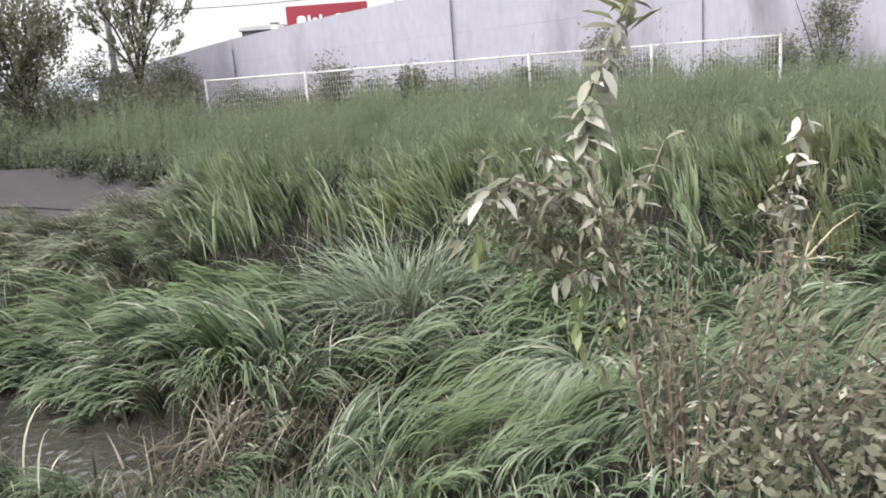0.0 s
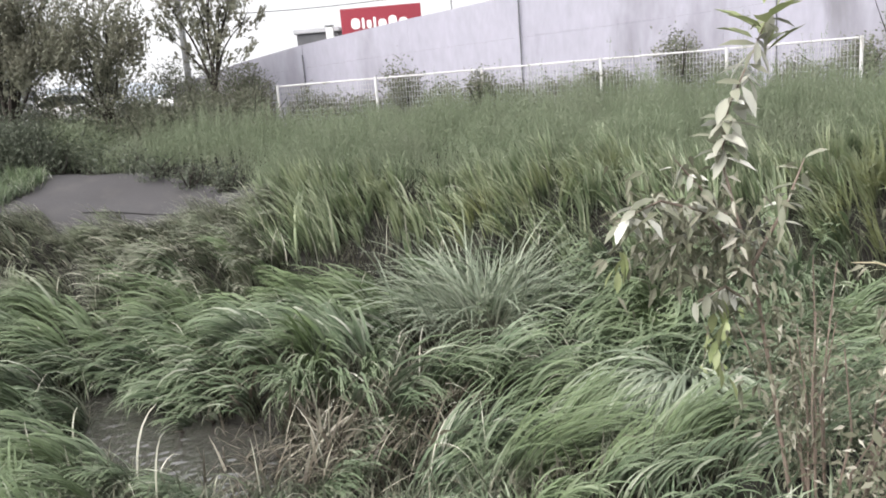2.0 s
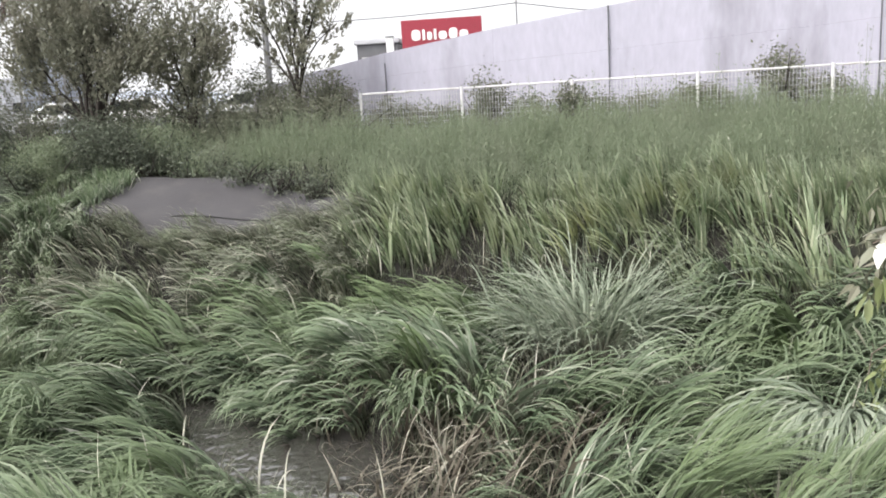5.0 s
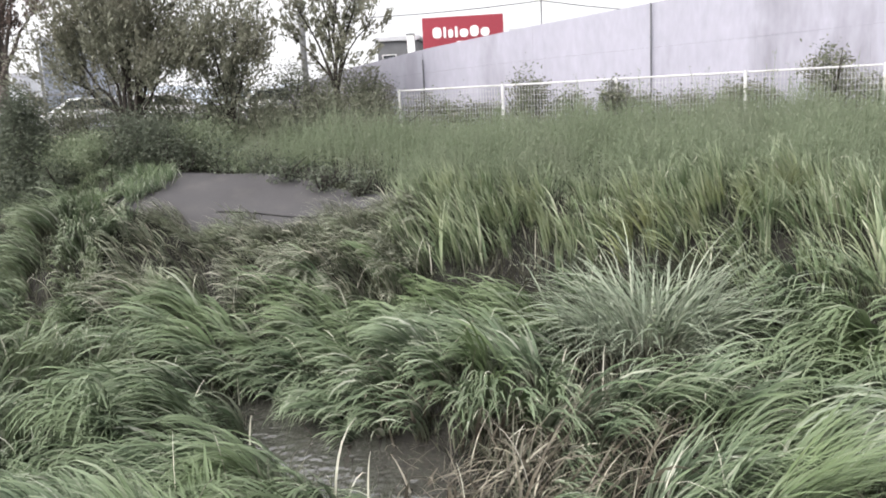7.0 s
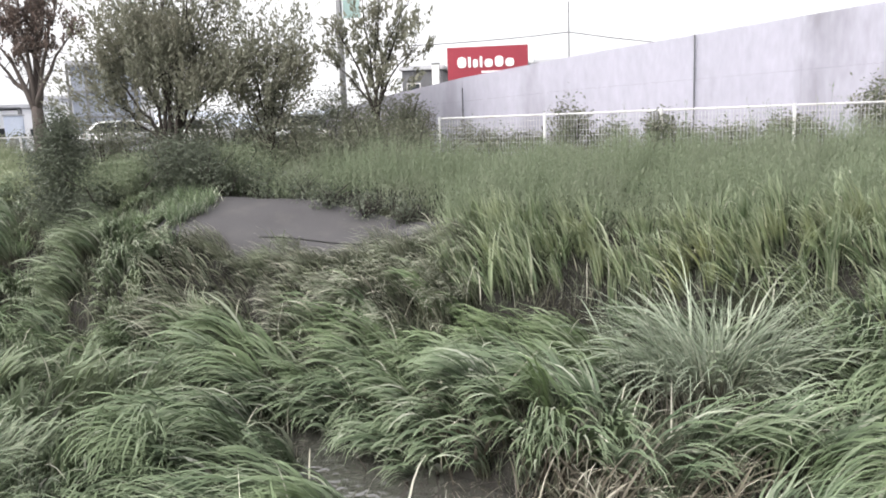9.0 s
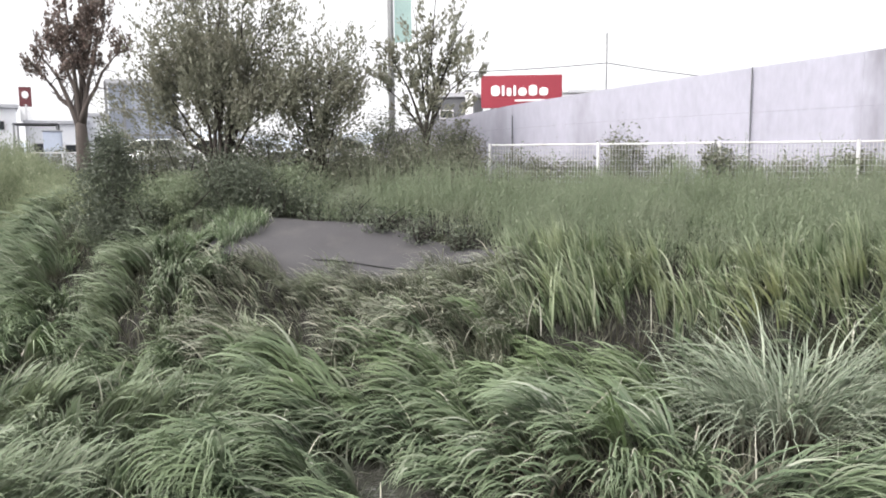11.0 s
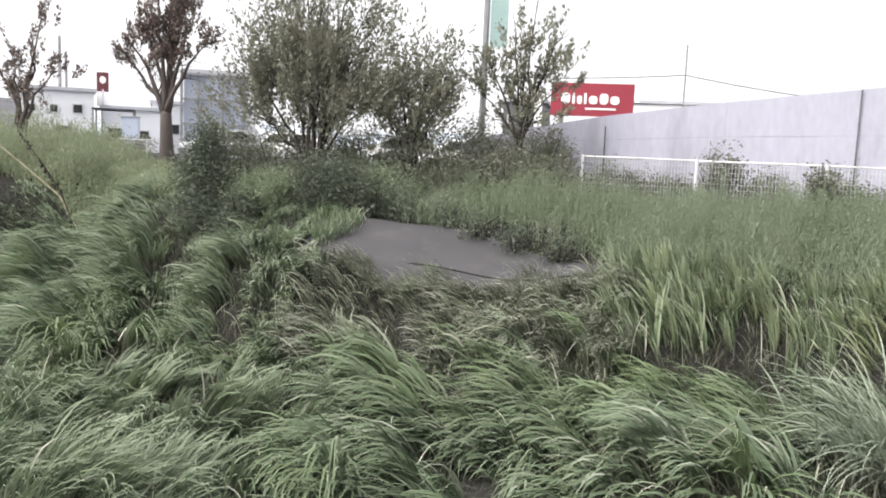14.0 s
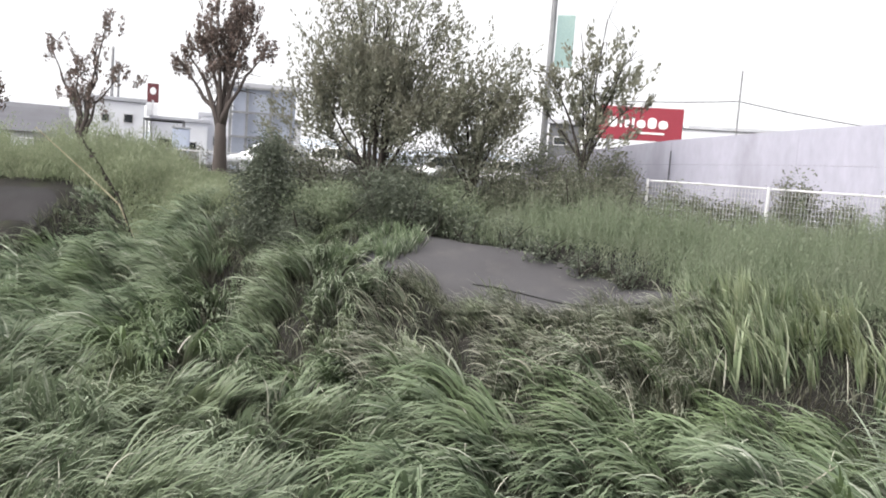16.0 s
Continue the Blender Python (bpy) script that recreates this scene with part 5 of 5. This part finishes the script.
def car(x, y, rz, paint, label):
    c_ = thing("car", x, y, float(ground_z(x, y)), label, "car", "cars parked beyond the trees", rz)
    bm = bmesh.new()
    prof = [(-2.0, 0.35), (-2.05, 0.75), (-1.3, 0.95), (-0.65, 1.42), (0.9, 1.45), (1.6, 0.95), (2.0, 0.85), (2.02, 0.35)]
    a = [bm.verts.new((px, -0.8, pz)) for px, pz in prof]
    b = [bm.verts.new((px, 0.8, pz)) for px, pz in prof]
    bm.faces.new(a)
    bm.faces.new(list(reversed(b)))
    for i in range(len(prof)):
        j = (i + 1) % len(prof)
        bm.faces.new((a[j], a[i], b[i], b[j]))
    bmesh.ops.recalc_face_normals(bm, faces=bm.faces)
    bmesh.ops.bevel(bm, geom=list(bm.edges), offset=0.06, segments=2, affect="EDGES")
    part("body", bm, paint, c_, smooth=True)
    for sgn in (-1, 1):
        for pts in ([(-1.05, 0.97), (-0.6, 1.34), (0.05, 1.36), (0.05, 0.97)], [(0.12, 0.97), (0.12, 1.36), (0.8, 1.36), (1.3, 0.97)]):
            bm = bmesh.new()
            f1 = [bm.verts.new((q, sgn * 0.803, z)) for q, z in pts]
            f2 = [bm.verts.new((q, sgn * 0.812, z)) for q, z in pts]
            bm.faces.new(f1)
            bm.faces.new(f2)
            for i in range(4):
                bm.faces.new((f1[i], f1[(i + 1) % 4], f2[(i + 1) % 4], f2[i]))
            part("side_window", bm, M_GLASS, c_)
        for wx in (-1.25, 1.25):
            bm = bmesh.new()
            tube(bm, [(wx, sgn * 0.62, 0.31), (wx, sgn * 0.83, 0.31)], [0.31, 0.31], 16)
            wh = part("wheel", bm, M_TYRE, c_)
            bm = bmesh.new()
            tube(bm, [(wx, sgn * 0.832, 0.31), (wx, sgn * 0.845, 0.31)], [0.19, 0.17], 12)
            part("rim", bm, M_CARSILVER, wh)
    return c_


car(-15.0, 34.0, 12, M_CARWHITE, "white parked car glimpsed through the trees")
car(-17.6, 33.4, 12, M_CARSILVER, "silver parked car glimpsed through the trees")
car(-7.6, 36.0, 12, M_CARWHITE, "white parked car glimpsed through the trees")
car(-10.2, 35.5, 12, M_CARSILVER, "silver parked car glimpsed through the trees")


def stalk():
    g = float(ground_z(-12.0, 14.55))
    s = thing("bamboo_cane", -12.0, 14.55, g, "pale dry cane leaning over the weeds", "cane")
    bm = bmesh.new()
    tube(bm, [(0.42, 0.34, -0.05), (-0.11, -0.07, 1.69 - g), (-0.64, -0.49, 2.33 - g), (-1.3, -1.0, 3.09 - g)], [0.02, 0.018, 0.015, 0.01], 6)
    part("cane", bm, M_STRAW, s)
    return s


stalk()


def withered_stalk():
    """A dead stem set with curled dark leaves."""
    g = float(ground_z(-11.5, 14.45))
    s = thing("withered_stalk", -11.5, 14.45, g, "dead brown weed stalk with curled dark leaves, leaning", "weed")
    bm = bmesh.new()
    pts = [Vector((0, 0, -0.05)), Vector((-0.37, -0.29, 1.81 - g)), Vector((-0.63, -0.49, 2.39 - g)), Vector((-0.94, -0.71, 2.96 - g))]
    tube(bm, pts, [0.014, 0.012, 0.009, 0.004], 6)
    part("stem", bm, M_BARK, s)
    bm = bmesh.new()
    for k in range(60):
        f = rng.uniform(0.55, 2.9)
        q = pts[int(f)].lerp(pts[int(f) + 1], f - int(f)) + Vector(rng.normal(0, 0.012, 3))
        d = Vector(rng.normal(0, 0.03, 3)) + Vector((-0.01, 0, -0.06))
        w = Vector(rng.normal(0, 0.02, 3))
        bm.faces.new([bm.verts.new(p_) for p_ in (q, q + d * 0.5 + w, q + d, q + d * 0.5 - w)])
    ob = part("withered_leaves", bm, M_BARK, s)
    ob["kind"] = "stuff"


withered_stalk()
for (x, y, w, h) in [(-17.6, 22.0, 1.8, 1.15), (-16.6, 22.4, 1.8, 1.2), (-15.5, 22.7, 1.6, 1.0)]:
    shrub(x, y, w, h, "dull olive scrub behind the field's white fence", M_SHRUB, 3000, 0.07)


# ---- near bush ----
def near_bush():
    base = (2.95, 3.0)
    b = thing("bush", base[0], base[1], float(ground_z(*base)), "straggling bush with greyish leaves, their pale undersides turned up", "bush")
    me = bpy.data.meshes.new("leaf")
    v = [(0, 0, 0), (0.3, 0.16, 0.05), (0.65, 0.15, 0.04), (1, 0, -0.08), (0.65, -0.15, 0.04), (0.3, -0.16, 0.05), (0.33, 0, 0), (0.66, 0, -0.02)]
    me.from_pydata(v, [], [(0, 6, 1), (6, 7, 2, 1), (7, 3, 2), (0, 5, 6), (6, 5, 4, 7), (7, 4, 3)])
    me.materials.append(M_BUSHLEAF)
    me.shade_smooth()
    # a tall shoot, one that reaches out over the hollow, and side shoots: points, leaves, leaf size, how far they hang
    shoots = [([(-0.1, 0.1, -0.05), (-0.2, 0.3, 1.0), (-0.33, 0.4, 1.62), (-0.28, 0.45, 1.86), (-0.06, 0.5, 2.3)], 62, (0.1, 0.19), 0.55),
              ([(-0.24, 0.3, 1.1), (-0.5, 0.15, 1.42), (-0.72, 0.06, 1.5), (-0.93, 0.0, 1.43)], 40, (0.1, 0.18), 0.5),
              ([(-0.28, 0.35, 1.3), (-0.48, 0.3, 1.52), (-0.6, 0.25, 1.66)], 20, (0.08, 0.14), 0.7),
              ([(-0.22, 0.3, 1.1), (-0.05, 0.3, 1.4), (0.05, 0.35, 1.6)], 20, (0.09, 0.15), 0.4),
              ([(0.15, 0.0, -0.05), (0.45, -0.05, 0.8), (0.5, 0.0, 1.3), (0.58, 0.02, 1.72)], 44, (0.06, 0.12), 0.5),
              ([(-0.22, 0.3, 0.9), (-0.4, 0.15, 1.05), (-0.55, 0.1, 1.0)], 16, (0.08, 0.13), 0.9)]
    rest = []
    for i, (pts, n, size, hang) in enumerate(shoots):
        pts = [Vector(q) for q in pts]
        bm = bmesh.new()
        tube(bm, pts, [0.011 - 0.008 * k / (len(pts) - 1) for k in range(len(pts))], 6)
        part("stem", bm, M_BARK_PALE, b)
        first = 0.5 if i in (0, 4) else 0.12
        for k in range(n):
            f = min((first + (1 - first) * (k + rng.random()) / n) * (len(pts) - 1), len(pts) - 1.001)
            q = pts[int(f)].lerp(pts[int(f) + 1], f - int(f)) + Vector(rng.normal(0, 0.015, 3))
            ob = new("leaf", me)
            ob.parent = b
            ob.matrix_basis = Matrix.LocRotScale(q, Euler((rng.uniform(-0.7, 0.7), hang + rng.normal(0, 0.4), 2.4 * k + rng.normal(0, 0.4))), Vector((1, 1, 1)) * rng.uniform(*size))
    # thin stems with dull leaves, spread low to the east
    for _ in range(60):
        e = Vector((rng.uniform(-0.3, 1.9), rng.uniform(-1.0, 0.5), rng.uniform(0.2, 0.95) + 0.4 * (rng.random() > 0.65)))
        bm = bmesh.new()
        m1 = Vector((e.x * 0.7, e.y * 0.7, e.z * 0.5)) + Vector(rng.normal(0, 0.03, 3))
        tube(bm, [(e.x * 0.45, e.y * 0.45, -0.08), m1, e], [0.007, 0.005, 0.003], 6)
        part("stem", bm, M_BARK_PALE, b)
        for k in range(54):
            s_ = rng.uniform(0.15, 1.0)
            q = m1.lerp(e, (s_ - 0.4) / 0.6) if s_ > 0.4 else m1 * (s_ / 0.4)
            q = q + Vector(rng.normal(0, 0.06, 3))
            rest.append(Matrix.LocRotScale(q, Euler((rng.uniform(-0.8, 0.8), rng.uniform(-0.7, 1.1), rng.uniform(0, 6.28))), Vector((1, 1, 1)) * rng.uniform(0.028, 0.065)))
    # dull, hanging leaves thick about the arching shoot and its stem
    for _ in range(520):
        f = rng.random()
        q = Vector((-0.25 - 0.55 * f + rng.normal(0, 0.12), 0.3 - 0.2 * f + rng.normal(0, 0.12), 1.22 + 0.12 * f + rng.normal(0, 0.14)))
        rest.append(Matrix.LocRotScale(q, Euler((rng.uniform(-0.8, 0.8), rng.uniform(0.2, 1.3), rng.uniform(0, 6.28))), Vector((1, 1, 1)) * rng.uniform(0.06, 0.12)))
    # the same leaves down the main stem and about the eastern shoot
    for k in range(760):
        f = rng.random()
        if k < 430:
            q = Vector((-0.05 - 0.2 * f + rng.normal(0, 0.13), 0.15 + 0.15 * f + rng.normal(0, 0.12), 0.25 + 0.95 * f + rng.normal(0, 0.06)))
        else:
            q = Vector((0.36 + 0.16 * f + rng.normal(0, 0.1), -0.03 + rng.normal(0, 0.1), 0.4 + 1.05 * f + rng.normal(0, 0.06)))
        rest.append(Matrix.LocRotScale(q, Euler((rng.uniform(-0.8, 0.8), rng.uniform(0.1, 1.2), rng.uniform(0, 6.28))), Vector((1, 1, 1)) * rng.uniform(0.045, 0.095)))
    young = me.copy()
    young.materials.clear()
    young.materials.append(M_SPROUT)
    # young leaves at the shoot's top, and hanging in two bunches below the arching one
    for (cx, cy, cz, n, size, lo, hi, gap_) in ((-0.08, 0.49, 2.12, 12, (0.18, 0.28), -1.2, -0.2, 0.022), (-0.92, -0.02, 1.32, 7, (0.09, 0.13), 0.9, 1.5, -0.02), (-0.45, 0.12, 1.02, 10, (0.1, 0.16), 1.0, 1.5, -0.045)):
        for k in range(n):
            ob = new("leaf", young)
            ob.parent = b
            ob["label"] = "young yellow-green leaf"
            ob.matrix_basis = Matrix.LocRotScale(Vector((cx + rng.normal(0, 0.025), cy + rng.normal(0, 0.025), cz + gap_ * k)), Euler((rng.uniform(-0.3, 0.3), rng.uniform(lo, hi), 0.7 * k)), Vector((1, 1, 1)) * rng.uniform(*size))
    bm = bmesh.new()
    for m in rest:
        vs = [bm.verts.new(m @ Vector(q)) for q in (v[0], v[1], v[3], v[5])]
        bm.faces.new(vs)
    ob = part("foliage", bm, M_BUSHDULL, b, "dull brownish grey-green leaf mass")
    ob["kind"] = "stuff"
    return b


near_bush()
shrub(3.25, 2.0, 1.3, 0.5, "low tangle of dull brownish leaves before the bush", M_BUSHDULL, 1300, 0.06)
shrub(4.1, 2.3, 1.3, 0.6, "low tangle of dull brownish leaves before the bush", M_BUSHDULL, 1300, 0.06)


# ---- small things ----
# black strip added as the shadow line under the silt's overhanging edge
def cable():
    c_ = thing("cable", label="thin black strip in place of the shadow along the silt's edge", category="cable")
    bm = bmesh.new()
    xs = np.linspace(-4.2, -1.75, 22)
    ys = 11.02 + 0.04 * np.sin(xs * 3) - 0.03 * (xs + 3)
    tube(bm, [(x, y, float(ground_z(x, y)) + 0.022) for x, y in zip(xs, ys)], [0.012] * len(xs), 5)
    part("shade_strip", bm, M_TYRE, c_)
    return c_


cable()


def vine():
    """A hanging shoot with drooping yellow-green leaves."""
    v_ = thing("vine", 3.35, 5.6, float(ground_z(3.35, 5.6)), "yellow-green climbing shoot with drooping leaves over the grass", "vine")
    bm = bmesh.new()
    tube(bm, [(0.35, 0, -0.02), (0.2, 0, 0.5), (0.05, 0, 0.85), (-0.12, -0.02, 0.75), (-0.16, -0.03, 0.45)], [0.008, 0.007, 0.006, 0.005, 0.003], 5)
    part("stem", bm, M_BARK_PALE, v_)
    me = bpy.data.meshes.new("leaf")
    q = [(0, 0, 0), (0.3, 0.27, 0.03), (0.7, 0.2, 0.02), (1, 0, -0.06), (0.7, -0.2, 0.02), (0.3, -0.27, 0.03), (0.5, 0, -0.03)]
    me.from_pydata(q, [], [(0, 6, 1), (1, 6, 2), (2, 6, 3), (0, 5, 6), (5, 4, 6), (4, 3, 6)])
    me.materials.append(M_SPROUT)
    for k in range(22):
        s_ = k / 21
        ob = new("leaf", me)
        ob.parent = v_
        ob.matrix_basis = Matrix.LocRotScale(Vector((0.1 - 0.26 * s_ + rng.normal(0, 0.05), rng.normal(0, 0.05), 0.85 - 0.5 * s_ + rng.normal(0, 0.05))), Euler((rng.uniform(-0.4, 0.4), rng.uniform(0.7, 1.5), rng.uniform(0, 6.28))), Vector((1, 1, 1)) * rng.uniform(0.08, 0.15))
    return v_


vine()


def dry_weed(x, y, z):
    """A bleached, broken stalk with stiff side shoots."""
    w = thing("dry_weed", x, y, float(ground_z(x, y)), "bleached dry weed stalk with stiff side shoots", "weed")
    bm = bmesh.new()
    tube(bm, [(0, 0, -0.03), (0.03, 0, z * 0.6), (0, 0, z)], [0.012, 0.01, 0.008], 6)
    part("stalk", bm, M_STRAW, w)
    for (dx, dy, dz) in [(-0.5, 0, 0.12), (0.42, 0.1, -0.05), (0.5, 0, 0.42), (-0.3, 0.1, -0.35), (0.1, -0.1, 0.5), (0.25, 0, -0.4)]:
        bm = bmesh.new()
        tube(bm, [(0, 0, z), (dx * 0.55, dy * 0.5, z + dz * 0.6 + 0.03), (dx, dy, z + dz)], [0.012, 0.009, 0.003], 5)
        part("shoot", bm, M_STRAW, w)
    return w


dry_weed(5.35, 6.6, 0.75)


def wire(a, b, sag):
    w = thing("overhead_wire", label="thin dark overhead wire sagging between poles", category="wire")
    bm = bmesh.new()
    a, b = Vector(a), Vector(b)
    tube(bm, [a.lerp(b, k / 12) - Vector((0, 0, sag * 4 * (k / 12) * (1 - k / 12))) for k in range(13)], [0.018] * 13, 5)
    part("strand", bm, M_TYRE, w)


wire((-9, 37, 6.4), (1.7, 35, 6.4), 0.15)
wire((1.7, 35, 6.4), (24, 34, 6.0), 1.0)


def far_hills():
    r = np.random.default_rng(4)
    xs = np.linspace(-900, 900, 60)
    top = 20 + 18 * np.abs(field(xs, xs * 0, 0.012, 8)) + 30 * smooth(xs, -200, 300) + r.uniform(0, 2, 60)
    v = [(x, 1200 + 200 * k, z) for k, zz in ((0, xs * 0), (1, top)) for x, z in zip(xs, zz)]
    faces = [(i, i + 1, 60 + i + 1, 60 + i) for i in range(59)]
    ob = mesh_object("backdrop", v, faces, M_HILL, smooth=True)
    tagged(ob, "wooded hills with the haze put into their pale colour", "hills", kind="structure")


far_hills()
